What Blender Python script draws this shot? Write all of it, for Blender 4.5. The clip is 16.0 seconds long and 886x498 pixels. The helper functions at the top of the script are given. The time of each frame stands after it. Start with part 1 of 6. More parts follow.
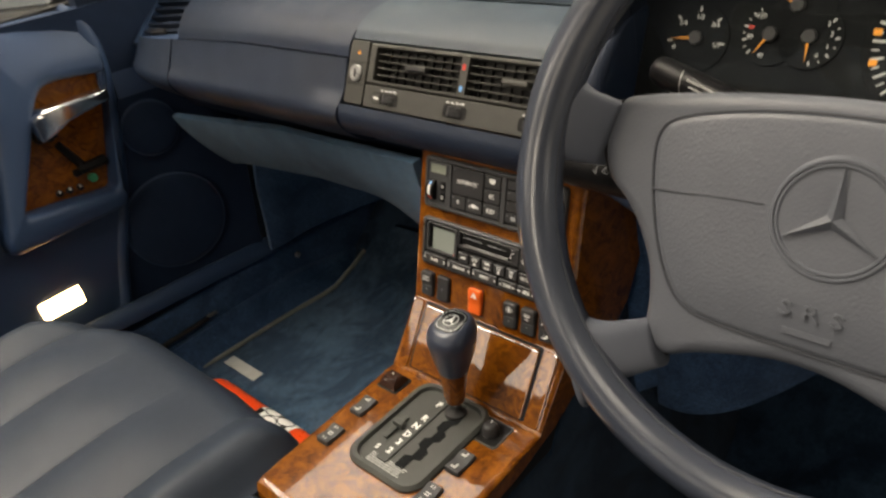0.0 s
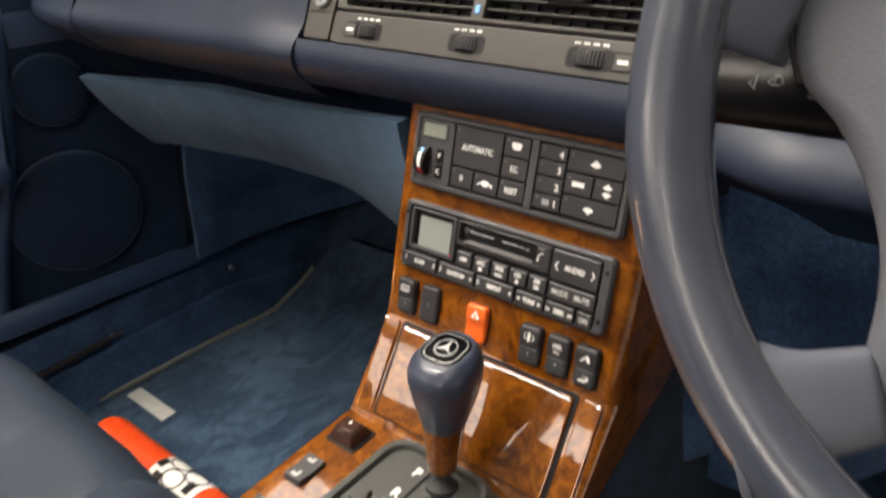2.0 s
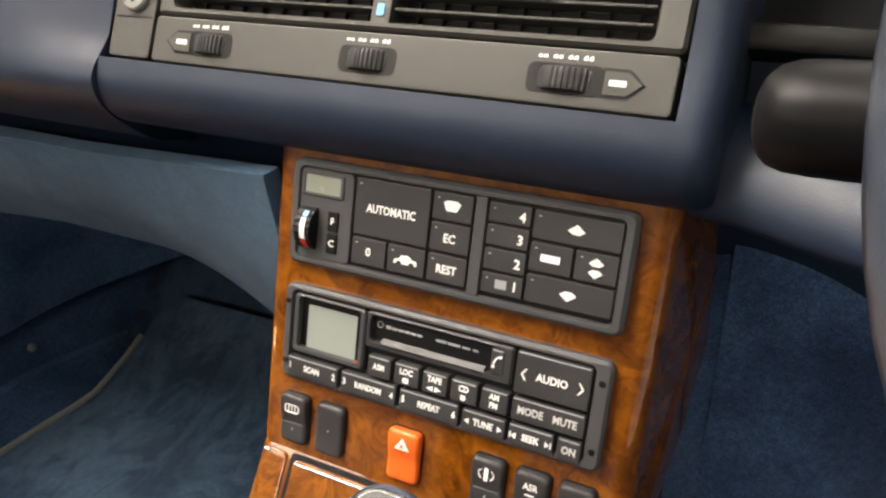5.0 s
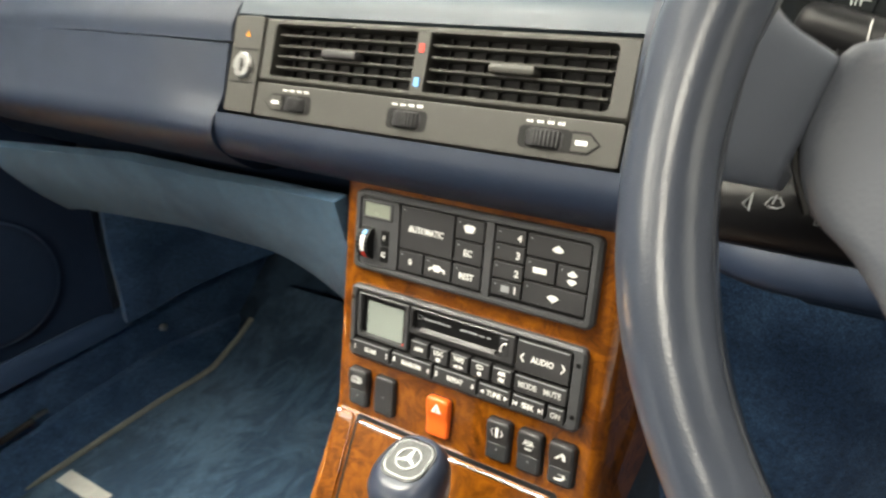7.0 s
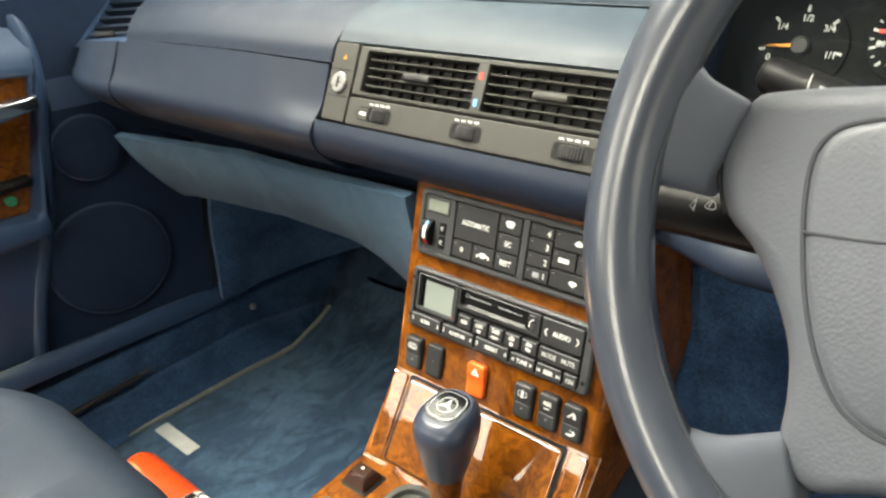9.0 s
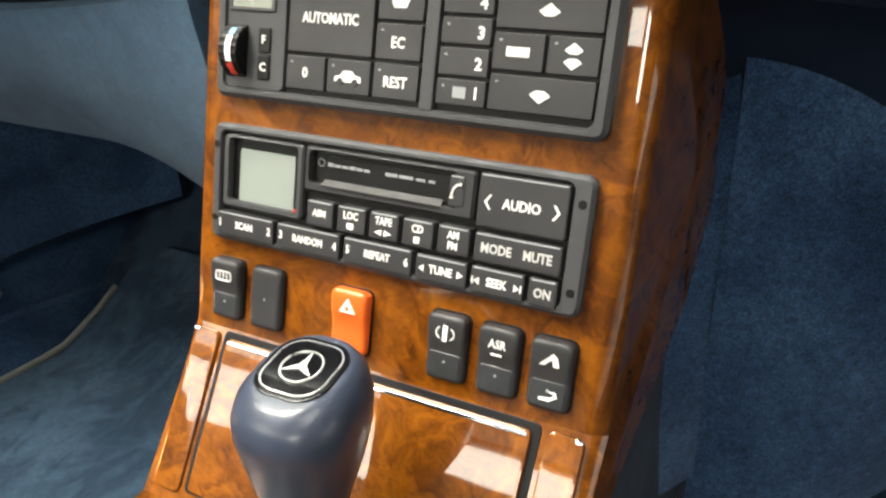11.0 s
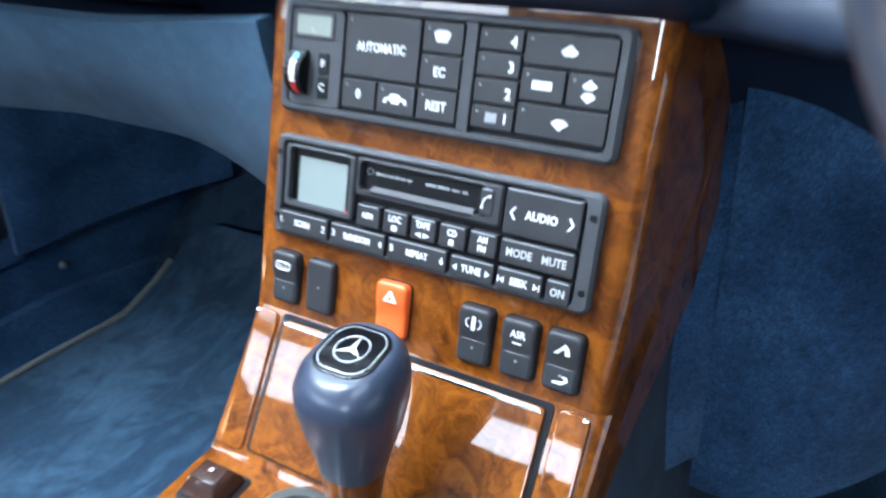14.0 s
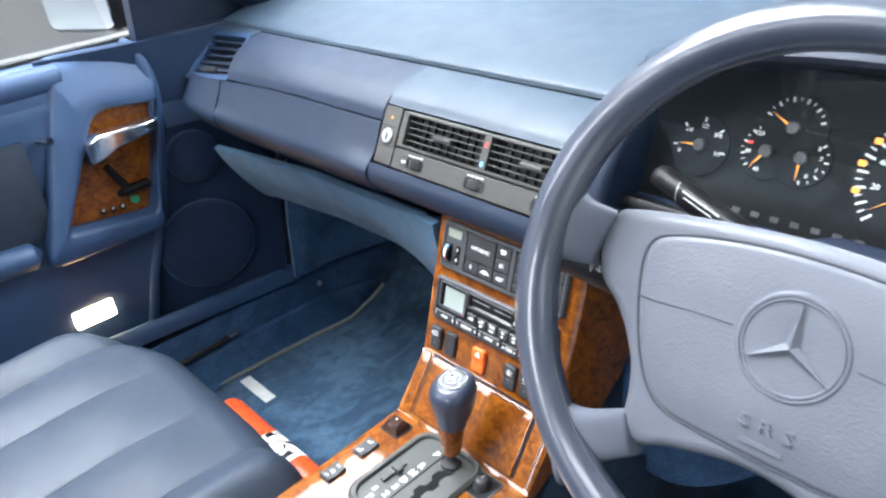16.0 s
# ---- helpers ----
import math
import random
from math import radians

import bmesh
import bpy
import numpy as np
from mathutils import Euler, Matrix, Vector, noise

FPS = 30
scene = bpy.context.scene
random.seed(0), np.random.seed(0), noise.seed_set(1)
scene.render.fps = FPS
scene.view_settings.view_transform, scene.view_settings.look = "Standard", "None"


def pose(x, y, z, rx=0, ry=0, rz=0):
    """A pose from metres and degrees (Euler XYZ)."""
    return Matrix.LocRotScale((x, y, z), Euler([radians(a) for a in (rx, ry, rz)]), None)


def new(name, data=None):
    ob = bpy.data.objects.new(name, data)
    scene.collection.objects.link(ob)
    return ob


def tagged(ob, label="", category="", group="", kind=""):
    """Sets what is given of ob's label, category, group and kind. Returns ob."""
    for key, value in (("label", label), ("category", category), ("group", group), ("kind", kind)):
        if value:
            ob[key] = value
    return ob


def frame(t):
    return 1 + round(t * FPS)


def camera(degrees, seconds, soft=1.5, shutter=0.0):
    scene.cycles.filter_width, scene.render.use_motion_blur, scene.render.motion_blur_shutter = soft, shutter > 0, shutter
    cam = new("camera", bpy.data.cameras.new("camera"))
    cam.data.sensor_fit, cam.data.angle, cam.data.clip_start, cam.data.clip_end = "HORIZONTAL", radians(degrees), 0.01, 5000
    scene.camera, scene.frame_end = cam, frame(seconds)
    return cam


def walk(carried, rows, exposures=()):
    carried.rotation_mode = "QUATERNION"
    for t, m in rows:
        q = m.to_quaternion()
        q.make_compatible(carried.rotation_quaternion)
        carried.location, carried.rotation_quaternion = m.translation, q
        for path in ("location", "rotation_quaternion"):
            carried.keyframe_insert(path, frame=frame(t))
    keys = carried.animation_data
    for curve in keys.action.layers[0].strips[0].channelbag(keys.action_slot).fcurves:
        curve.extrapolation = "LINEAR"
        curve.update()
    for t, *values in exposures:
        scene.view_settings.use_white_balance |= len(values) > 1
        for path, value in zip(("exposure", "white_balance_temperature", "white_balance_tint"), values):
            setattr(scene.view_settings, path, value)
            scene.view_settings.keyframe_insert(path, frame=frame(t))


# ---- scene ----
cam = camera(61.38, 16.0, soft=2.4, shutter=0.36)
PATH = [
    (0, pose(0.4720, -0.5010, 0.8817, 58.83, 8.47, 41.97)),
    (0.5, pose(0.4069, -0.4548, 0.8095, 57.14, 7.48, 39.84)),
    (1, pose(0.3616, -0.4302, 0.7610, 57.71, 6.09, 40.79)),
    (1.5, pose(0.3388, -0.4228, 0.7449, 57.09, 6.26, 40.25)),
    (2, pose(0.2949, -0.3907, 0.7251, 61.83, 3.69, 39.93)),
    (2.5, pose(0.2393, -0.3444, 0.7189, 65.47, 2.06, 36.25)),
    (3, pose(0.1918, -0.3082, 0.7071, 65.79, 2.22, 32.29)),
    (3.5, pose(0.1665, -0.2936, 0.6995, 64.46, 2.44, 29.40)),
    (4, pose(0.1556, -0.2853, 0.6879, 62.84, 1.34, 28.23)),
    (4.2, pose(0.1533, -0.2781, 0.6859, 62.54, 1.03, 27.07)),
    (6.3, pose(0.1650, -0.2935, 0.7059, 62.16, 2.84, 27.22)),
    (6.5, pose(0.1813, -0.3042, 0.7122, 62.26, 2.36, 28.81)),
    (7, pose(0.2470, -0.3391, 0.7559, 61.67, 5.08, 33.81)),
    (7.5, pose(0.3162, -0.3862, 0.8090, 63.08, 6.59, 42.48)),
    (8, pose(0.3446, -0.4112, 0.8148, 63.86, 7.10, 43.69)),
    (8.5, pose(0.3580, -0.4373, 0.8259, 63.20, 8.07, 45.54)),
    (9, pose(0.3331, -0.4111, 0.7887, 63.40, 4.39, 41.01)),
    (9.5, pose(0.2811, -0.3675, 0.7424, 62.09, 6.30, 37.68)),
    (10, pose(0.2269, -0.3115, 0.6553, 62.46, 2.24, 33.69)),
    (10.2, pose(0.2088, -0.2940, 0.6369, 62.81, 2.06, 32.09)),
    (12.3, pose(0.1297, -0.2055, 0.5482, 61.12, 0.83, 23.67)),
    (12.5, pose(0.1229, -0.1981, 0.5501, 59.54, 1.61, 23.94)),
    (13, pose(0.1154, -0.1962, 0.5421, 59.59, 1.22, 23.52)),
    (13.5, pose(0.1226, -0.2043, 0.5524, 59.28, 0.75, 23.76)),
    (14, pose(0.1853, -0.2823, 0.6202, 60.62, 2.12, 30.43)),
    (14.5, pose(0.2883, -0.3610, 0.7305, 59.53, 2.91, 37.15)),
    (15, pose(0.3629, -0.4143, 0.8149, 61.96, 4.84, 42.52)),
    (15.5, pose(0.4267, -0.4652, 0.8849, 62.21, 4.63, 45.34)),
    (16, pose(0.5057, -0.5055, 0.9503, 60.82, 4.99, 46.16)),
]
EXPOSURES = [(0, 0.6, 7900, 10), (1.5, 1.0, 7300, 13), (4, 1.4, 7500, 14), (8, 1.8, 7200, 2), (10, 1.9, 7300, 3), (12.5, 1.85, 5800, 6), (14, 2.0, 5000, 4), (15, 2.0, 5200, 7), (16, 2.2, 5700, 9)]
walk(cam, PATH, EXPOSURES)
# ---- end of walk ----

# ---- world and large lights ----
world = bpy.data.worlds.new("overcast_sky")
scene.world = world
world.use_nodes = True
wn = world.node_tree
sky = wn.nodes.new("ShaderNodeTexSky")
sky.sky_type = "NISHITA"
sky.sun_disc = False
sky.sun_elevation = radians(48)
sky.sun_rotation = radians(230)
sky.dust_density = 4.0
sky.air_density = 1.0
sky.ozone_density = 1.0
wn.nodes["Background"].inputs["Strength"].default_value = 0.09
cloud = wn.nodes.new("ShaderNodeMix")
cloud.data_type = "RGBA"
cloud.inputs["Factor"].default_value = 0.75
cloud.inputs["B"].default_value = (1.6, 1.62, 1.66, 1)
wn.links.new(sky.outputs[0], cloud.inputs["A"])
wn.links.new(cloud.outputs["Result"], wn.nodes["Background"].inputs["Color"])
# unseen roof-lights of an assumed hall: (x, y, width, length, watts); lamps added to light the car
ADDED_ROOF_LIGHTS = ((-2.65, -1.25, 1.15, 2.2, 56), (-1.40, -1.00, 1.05, 2.0, 74), (-4.85, -5.70, 3.0, 1.4, 20), (-2.30, 0.98, 1.70, 1.50, 26), (-4.20, 3.60, 2.0, 2.6, 33), (1.30, -1.70, 1.1, 2.4, 14), (1.30, 3.20, 2.0, 2.0, 75))
CEILING_Z = 3.6
for rx, ry, rw_, rl, watts in ADDED_ROOF_LIGHTS:
    d = bpy.data.lights.new("added_roof_light", "AREA")
    d.shape, d.size, d.size_y, d.energy = "RECTANGLE", rw_ - 0.02, rl - 0.02, watts
    d.color = (1.0, 0.97, 0.93)
    new("added_roof_light", d).matrix_world = pose(rx, ry, CEILING_Z + 0.05)
# unseen openings in the assumed hall's walls, each with an added lamp: (wall, from, to, sill, head, watts)
OPENINGS = (("wall_south", -6.4, -3.3, 2.80, 3.56, 22), ("wall_south", -3.1, -0.9, 3.15, 3.56, 9), ("wall_south", 0.5, 2.3, 2.60, 3.50, 30), ("wall_east", -3.4, 0.3, 0.60, 2.40, 8))
for wall, o0, o1, oz0, oz1, watts in OPENINGS:
    d = bpy.data.lights.new("added_wall_light", "AREA")
    d.shape, d.size, d.size_y, d.energy = "RECTANGLE", o1 - o0 - 0.02, oz1 - oz0 - 0.02, watts
    d.color = (1.0, 0.96, 0.91)
    mid, up = (o0 + o1) / 2, (oz0 + oz1) / 2
    new("added_wall_light", d).matrix_world = pose(mid, -6.58, up, 90, 0, 0) if wall == "wall_south" else pose(6.58, mid, up, 90, 0, 90)


# ---- materials ----
def nodes_of(name):
    m = bpy.data.materials.new(name)
    m.use_nodes = True
    t = m.node_tree
    return m, t, t.nodes["Principled BSDF"]


def node(t, kind, **inputs):
    n = t.nodes.new(kind)
    for k, v in inputs.items():
        n.inputs[k.replace("_", " ")].default_value = v
    return n


def coords(t, scale=(1, 1, 1)):
    c = t.nodes.new("ShaderNodeTexCoord")
    mp = t.nodes.new("ShaderNodeMapping")
    mp.inputs["Scale"].default_value = scale
    t.links.new(c.outputs["Object"], mp.inputs["Vector"])
    return mp.outputs[0]


def ramp(t, fac, stops):
    r = t.nodes.new("ShaderNodeValToRGB")
    e = r.color_ramp.elements
    while len(e) < len(stops):
        e.new(0.5)
    for el, (p, c) in zip(e, stops):
        el.position, el.color = p, (*c, 1)
    t.links.new(fac, r.inputs[0])
    return r.outputs[0]


def surface(name, a, b, rough=0.5, coarse=8.0, fine=900.0, bump=0.15, depth=0.0004, cell=False, metal=0.0,
            coat=0.0, coat_rough=0.03, spec=0.5, sheen=0.0, rough_var=0.1, contrast=0.25):
    """A surface that varies between the colours a and b at a coarse scale, with a fine relief."""
    m, t, p = nodes_of(name)
    v = coords(t)
    n1 = node(t, "ShaderNodeTexNoise", Scale=coarse, Detail=6.0, Roughness=0.6)
    t.links.new(v, n1.inputs["Vector"])
    t.links.new(ramp(t, n1.outputs["Fac"], ((0.5 - contrast, a), (0.5 + contrast, b))), p.inputs["Base Color"])
    if cell:
        n2 = node(t, "ShaderNodeTexVoronoi", Scale=fine)
        height = n2.outputs["Distance"]
    else:
        n2 = node(t, "ShaderNodeTexNoise", Scale=fine, Detail=3.0)
        height = n2.outputs["Fac"]
    t.links.new(v, n2.inputs["Vector"])
    bp = node(t, "ShaderNodeBump", Strength=bump, Distance=depth)
    t.links.new(height, bp.inputs["Height"])
    t.links.new(bp.outputs[0], p.inputs["Normal"])
    n3 = node(t, "ShaderNodeTexNoise", Scale=coarse * 5, Detail=4.0)
    t.links.new(v, n3.inputs["Vector"])
    mr = node(t, "ShaderNodeMapRange", To_Min=max(0.02, rough - rough_var), To_Max=min(1.0, rough + rough_var))
    t.links.new(n3.outputs["Fac"], mr.inputs["Value"])
    t.links.new(mr.outputs[0], p.inputs["Roughness"])
    if coat_rough > 0.05:
        t.links.new(bp.outputs[0], p.inputs["Coat Normal"])
    p.inputs["Metallic"].default_value = metal
    p.inputs["Coat Weight"].default_value = coat
    p.inputs["Coat Roughness"].default_value = coat_rough
    p.inputs["Specular IOR Level"].default_value = spec
    p.inputs["Sheen Weight"].default_value = sheen
    return m


def glow(name, colour, strength):
    m, t, p = nodes_of(name)
    p.inputs["Base Color"].default_value = (*colour, 1)
    p.inputs["Emission Color"].default_value = (*colour, 1)
    p.inputs["Emission Strength"].default_value = strength
    return m


def burl_wood():
    m, t, p = nodes_of("burl_walnut")
    v = coords(t)
    warp = node(t, "ShaderNodeTexNoise", Scale=22.0, Detail=4.0, Distortion=1.2)
    t.links.new(v, warp.inputs["Vector"])
    mix = t.nodes.new("ShaderNodeVectorMath")
    mix.operation = "MULTIPLY_ADD"
    mix.inputs[1].default_value = (0.05, 0.05, 0.05)
    t.links.new(warp.outputs["Color"], mix.inputs[0])
    t.links.new(v, mix.inputs[2])
    figure = node(t, "ShaderNodeTexNoise", Scale=62.0, Detail=8.0, Roughness=0.62, Distortion=1.0)
    t.links.new(mix.outputs[0], figure.inputs["Vector"])
    col = ramp(t, figure.outputs["Fac"], ((0.25, (0.034, 0.0085, 0.0008)), (0.40, (0.118, 0.0320, 0.0018)), (0.56, (0.215, 0.0640, 0.0033)), (0.78, (0.310, 0.1030, 0.0065))))
    knots = node(t, "ShaderNodeTexVoronoi", Scale=62.0, Randomness=1.0)
    t.links.new(mix.outputs[0], knots.inputs["Vector"])
    kf = ramp(t, knots.outputs["Distance"], ((0.03, (0.35, 0.3, 0.28)), (0.30, (1, 1, 1))))
    mul = t.nodes.new("ShaderNodeMix")
    mul.data_type, mul.blend_type = "RGBA", "MULTIPLY"
    mul.inputs["Factor"].default_value = 0.5
    t.links.new(col, mul.inputs["A"])
    t.links.new(kf, mul.inputs["B"])
    t.links.new(mul.outputs["Result"], p.inputs["Base Color"])
    p.inputs["Roughness"].default_value = 0.4
    p.inputs["Specular IOR Level"].default_value = 0.12
    p.inputs["Coat Weight"].default_value = 1.0
    p.inputs["Coat Roughness"].default_value = 0.025
    p.inputs["Coat IOR"].default_value = 1.6
    wob = node(t, "ShaderNodeTexNoise", Scale=30.0, Detail=2.0)
    t.links.new(v, wob.inputs["Vector"])
    bp = node(t, "ShaderNodeBump", Strength=0.08, Distance=0.0006)
    t.links.new(wob.outputs["Fac"], bp.inputs["Height"])
    t.links.new(bp.outputs[0], p.inputs["Coat Normal"])
    return m


def carpet_material(name, a, b, fine=1400.0, rough_pile=0.5, brushed=0.0):
    m, t, p = nodes_of(name)
    v = coords(t)
    nap = node(t, "ShaderNodeTexNoise", Scale=8.0, Detail=5.0, Roughness=0.55, Distortion=1.0)
    t.links.new(v, nap.inputs["Vector"])
    tuft = node(t, "ShaderNodeTexNoise", Scale=fine, Detail=3.0)
    t.links.new(v, tuft.inputs["Vector"])
    stroke = node(t, "ShaderNodeTexNoise", Scale=17.0, Detail=3.0, Roughness=0.5, Distortion=2.6)
    t.links.new(coords(t, (1.0, 0.55, 1.0)), stroke.inputs["Vector"])
    both = t.nodes.new("ShaderNodeMix")
    both.inputs["Factor"].default_value = 0.45 * brushed
    t.links.new(nap.outputs["Fac"], both.inputs["A"])
    t.links.new(stroke.outputs["Fac"], both.inputs["B"])
    edge = 0.12 - 0.065 * brushed
    c1 = ramp(t, both.outputs["Result"], ((0.5 - edge, a), (0.5 + edge, b)))
    c2 = ramp(t, tuft.outputs["Fac"], ((0.3, (0.45, 0.45, 0.45)), (0.7, (1.35, 1.35, 1.35))))
    mul = t.nodes.new("ShaderNodeMix")
    mul.data_type, mul.blend_type = "RGBA", "MULTIPLY"
    mul.inputs["Factor"].default_value = 1.0
    t.links.new(c1, mul.inputs["A"])
    t.links.new(c2, mul.inputs["B"])
    clump = node(t, "ShaderNodeTexNoise", Scale=210.0, Detail=4.0, Roughness=0.65, Distortion=0.6)
    t.links.new(v, clump.inputs["Vector"])
    c3 = ramp(t, clump.outputs["Fac"], ((0.34, (0.55, 0.55, 0.55)), (0.66, (1.25, 1.25, 1.25))))
    mul2 = t.nodes.new("ShaderNodeMix")
    mul2.data_type, mul2.blend_type = "RGBA", "MULTIPLY"
    mul2.inputs["Factor"].default_value = rough_pile
    t.links.new(mul.outputs["Result"], mul2.inputs["A"])
    t.links.new(c3, mul2.inputs["B"])
    t.links.new(mul2.outputs["Result"], p.inputs["Base Color"])
    p.inputs["Roughness"].default_value = 0.95
    p.inputs["Sheen Weight"].default_value = 0.12
    p.inputs["Sheen Roughness"].default_value = 0.5
    p.inputs["Specular IOR Level"].default_value = 0.1
    bp = node(t, "ShaderNodeBump", Strength=0.6, Distance=0.002)
    t.links.new(tuft.outputs["Fac"], bp.inputs["Height"])
    t.links.new(bp.outputs[0], p.inputs["Normal"])
    return m


def clear_glass(name, tint):
    m, t, p = nodes_of(name)
    p.inputs["Base Color"].default_value = (*tint, 1)
    p.inputs["Transmission Weight"].default_value = 1.0
    p.inputs["Roughness"].default_value = 0.0
    p.inputs["IOR"].default_value = 1.45
    return m


WOOD = burl_wood()
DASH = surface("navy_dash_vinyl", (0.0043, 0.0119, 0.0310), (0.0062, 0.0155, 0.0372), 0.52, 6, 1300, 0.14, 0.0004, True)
# paler copy of the dash vinyl: light on the top put into the colour
DASH_LIT_TOP = surface("navy_dash_vinyl_lit_top", (0.020, 0.037, 0.057), (0.027, 0.044, 0.066), 0.5, 5, 1300, 0.16, 0.0004, True)
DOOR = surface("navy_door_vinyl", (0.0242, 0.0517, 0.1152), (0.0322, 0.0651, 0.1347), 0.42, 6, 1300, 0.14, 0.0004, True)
LEATHER = surface("blue_grey_leather", (0.0172, 0.0252, 0.0399), (0.0254, 0.0360, 0.0541), 0.52, 9, 700, 0.26, 0.0005, True, spec=0.35)
WHEEL_PAD = surface("grey_blue_wheel_pad", (0.104, 0.114, 0.136), (0.130, 0.141, 0.166), 0.40, 14, 520, 0.22, 0.0007, True)
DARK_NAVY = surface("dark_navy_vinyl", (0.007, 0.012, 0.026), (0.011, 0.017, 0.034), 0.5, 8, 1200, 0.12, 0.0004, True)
def creased_leather(name, a, b, rough, coat):
    """Worn leather: fine grain, soft dents from the grip, patches rubbed smooth."""
    m = surface(name, a, b, rough, 16, 950, 0.12, 0.0004, True, coat=coat, coat_rough=0.18, rough_var=0.05, spec=0.8)
    t = m.node_tree
    p = t.nodes["Principled BSDF"]
    v = coords(t)
    dent = node(t, "ShaderNodeTexNoise", Scale=26.0, Detail=0.0)
    t.links.new(v, dent.inputs["Vector"])
    fine_bump = p.inputs["Normal"].links[0].from_node
    bp = node(t, "ShaderNodeBump", Strength=0.10, Distance=0.0024)
    t.links.new(dent.outputs["Fac"], bp.inputs["Height"])
    t.links.new(fine_bump.outputs[0], bp.inputs["Normal"])
    t.links.new(bp.outputs[0], p.inputs["Normal"])
    return m


WHEEL_LEATHER = creased_leather("worn_wheel_leather", (0.0370, 0.0450, 0.0660), (0.0620, 0.0720, 0.0960), 0.30, 1.0)
SPOKE_LEATHER = surface("spoke_leather", (0.1170, 0.1300, 0.1612), (0.1456, 0.1586, 0.1924), 0.40, 16, 900, 0.14, 0.0004, True)
SUEDE = carpet_material("blue_suede", (0.0312, 0.0795, 0.1456), (0.0515, 0.1203, 0.2059), 1800, 0.4, 0.3)
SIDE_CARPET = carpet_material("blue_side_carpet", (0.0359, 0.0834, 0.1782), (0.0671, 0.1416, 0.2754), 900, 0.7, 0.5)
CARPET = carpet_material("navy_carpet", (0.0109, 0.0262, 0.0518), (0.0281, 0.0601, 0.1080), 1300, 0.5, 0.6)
MAT = carpet_material("blue_velour_mat", (0.0234, 0.0529, 0.0979), (0.0562, 0.1076, 0.1724), 1500, 0.5, 1.0)
STITCH = surface("grey_blue_stitching", (0.05, 0.06, 0.08), (0.08, 0.09, 0.11), 0.7, 60, 900, 0.2, 0.0004)
PIPING = surface("grey_green_piping", (0.17, 0.18, 0.16), (0.24, 0.25, 0.22), 0.8, 40, 1500, 0.4, 0.0006)
BLACK = surface("black_plastic", (0.0033, 0.0033, 0.0039), (0.0055, 0.0055, 0.0060), 0.42, 20, 1500, 0.2, 0.0002, spec=0.3)
STALK_BLACK = surface("stalk_black_plastic", (0.005, 0.005, 0.006), (0.008, 0.008, 0.009), 0.36, 20, 1500, 0.1, 0.0001, spec=0.14, rough_var=0.04)
SEAM_AND_SHADE = surface("grey_blue_seam_and_shade", (0.045, 0.05, 0.062), (0.055, 0.06, 0.072), 0.6, 14, 900, 0.1, 0.0004)
SATIN_BLACK = surface("satin_black_plastic", (0.0275, 0.0275, 0.0298), (0.0391, 0.0391, 0.0412), 0.4, 20, 1500, 0.2, 0.0002, spec=0.35)
RADIO_GREY = surface("dark_grey_plastic", (0.0442, 0.0455, 0.0486), (0.0598, 0.0611, 0.0653), 0.45, 20, 1500, 0.25, 0.0002, spec=0.35)
VENT_GREY = surface("warm_grey_plastic", (0.036, 0.035, 0.031), (0.046, 0.045, 0.040), 0.5, 12, 1300, 0.25, 0.0002)
GATE_GREY = surface("grey_gate_plastic", (0.040, 0.043, 0.040), (0.055, 0.058, 0.054), 0.42, 15, 1300, 0.2, 0.0002)
PRINT = surface("white_print", (0.75, 0.75, 0.73), (0.82, 0.82, 0.80), 0.6, 40, 900, 0.05, 0.0001)
DIAL_PRINT = surface("dial_print", (0.46, 0.46, 0.45), (0.54, 0.54, 0.52), 0.7, 40, 900, 0.05, 0.0001)
DIM_PRINT = surface("grey_print", (0.25, 0.26, 0.27), (0.32, 0.33, 0.34), 0.6, 40, 900, 0.05, 0.0001)
CHROME = surface("chrome", (0.78, 0.78, 0.80), (0.86, 0.86, 0.88), 0.12, 30, 800, 0.05, 0.0002, metal=1.0, rough_var=0.06)
PULL_CHROME = surface("worn_chrome", (0.88, 0.88, 0.89), (0.92, 0.92, 0.93), 0.18, 30, 800, 0.05, 0.0002, metal=1.0, rough_var=0.06)
STEEL = surface("brushed_steel", (0.5, 0.5, 0.5), (0.62, 0.62, 0.62), 0.3, 30, 800, 0.1, 0.0002, metal=1.0)
LCD = surface("grey_green_lcd", (0.225, 0.255, 0.235), (0.240, 0.270, 0.250), 0.45, 10, 400, 0.0, 0.0001, rough_var=0.02)
LCD_DIM = surface("grey_lcd", (0.20, 0.22, 0.18), (0.24, 0.26, 0.22), 0.25, 10, 400, 0.02, 0.0001)
HAZARD = surface("orange_red_plastic", (0.82, 0.125, 0.016), (0.88, 0.15, 0.024), 0.35, 30, 900, 0.08, 0.0002)
RED_PAINT = surface("orange_red_paint", (0.72, 0.055, 0.01), (0.80, 0.08, 0.015), 0.3, 30, 500, 0.1, 0.0003, coat=0.4)
ORANGE = surface("amber_paint", (0.80, 0.28, 0.02), (0.86, 0.34, 0.03), 0.5, 40, 900, 0.05, 0.0001)
RED_DOT = surface("red_paint", (0.55, 0.03, 0.02), (0.62, 0.05, 0.03), 0.5, 40, 900, 0.05, 0.0001)
BLUE_DOT = surface("blue_paint", (0.12, 0.35, 0.75), (0.16, 0.42, 0.82), 0.5, 40, 900, 0.05, 0.0001)
GREEN = surface("green_plastic", (0.03, 0.22, 0.10), (0.04, 0.28, 0.13), 0.4, 40, 900, 0.05, 0.0001)
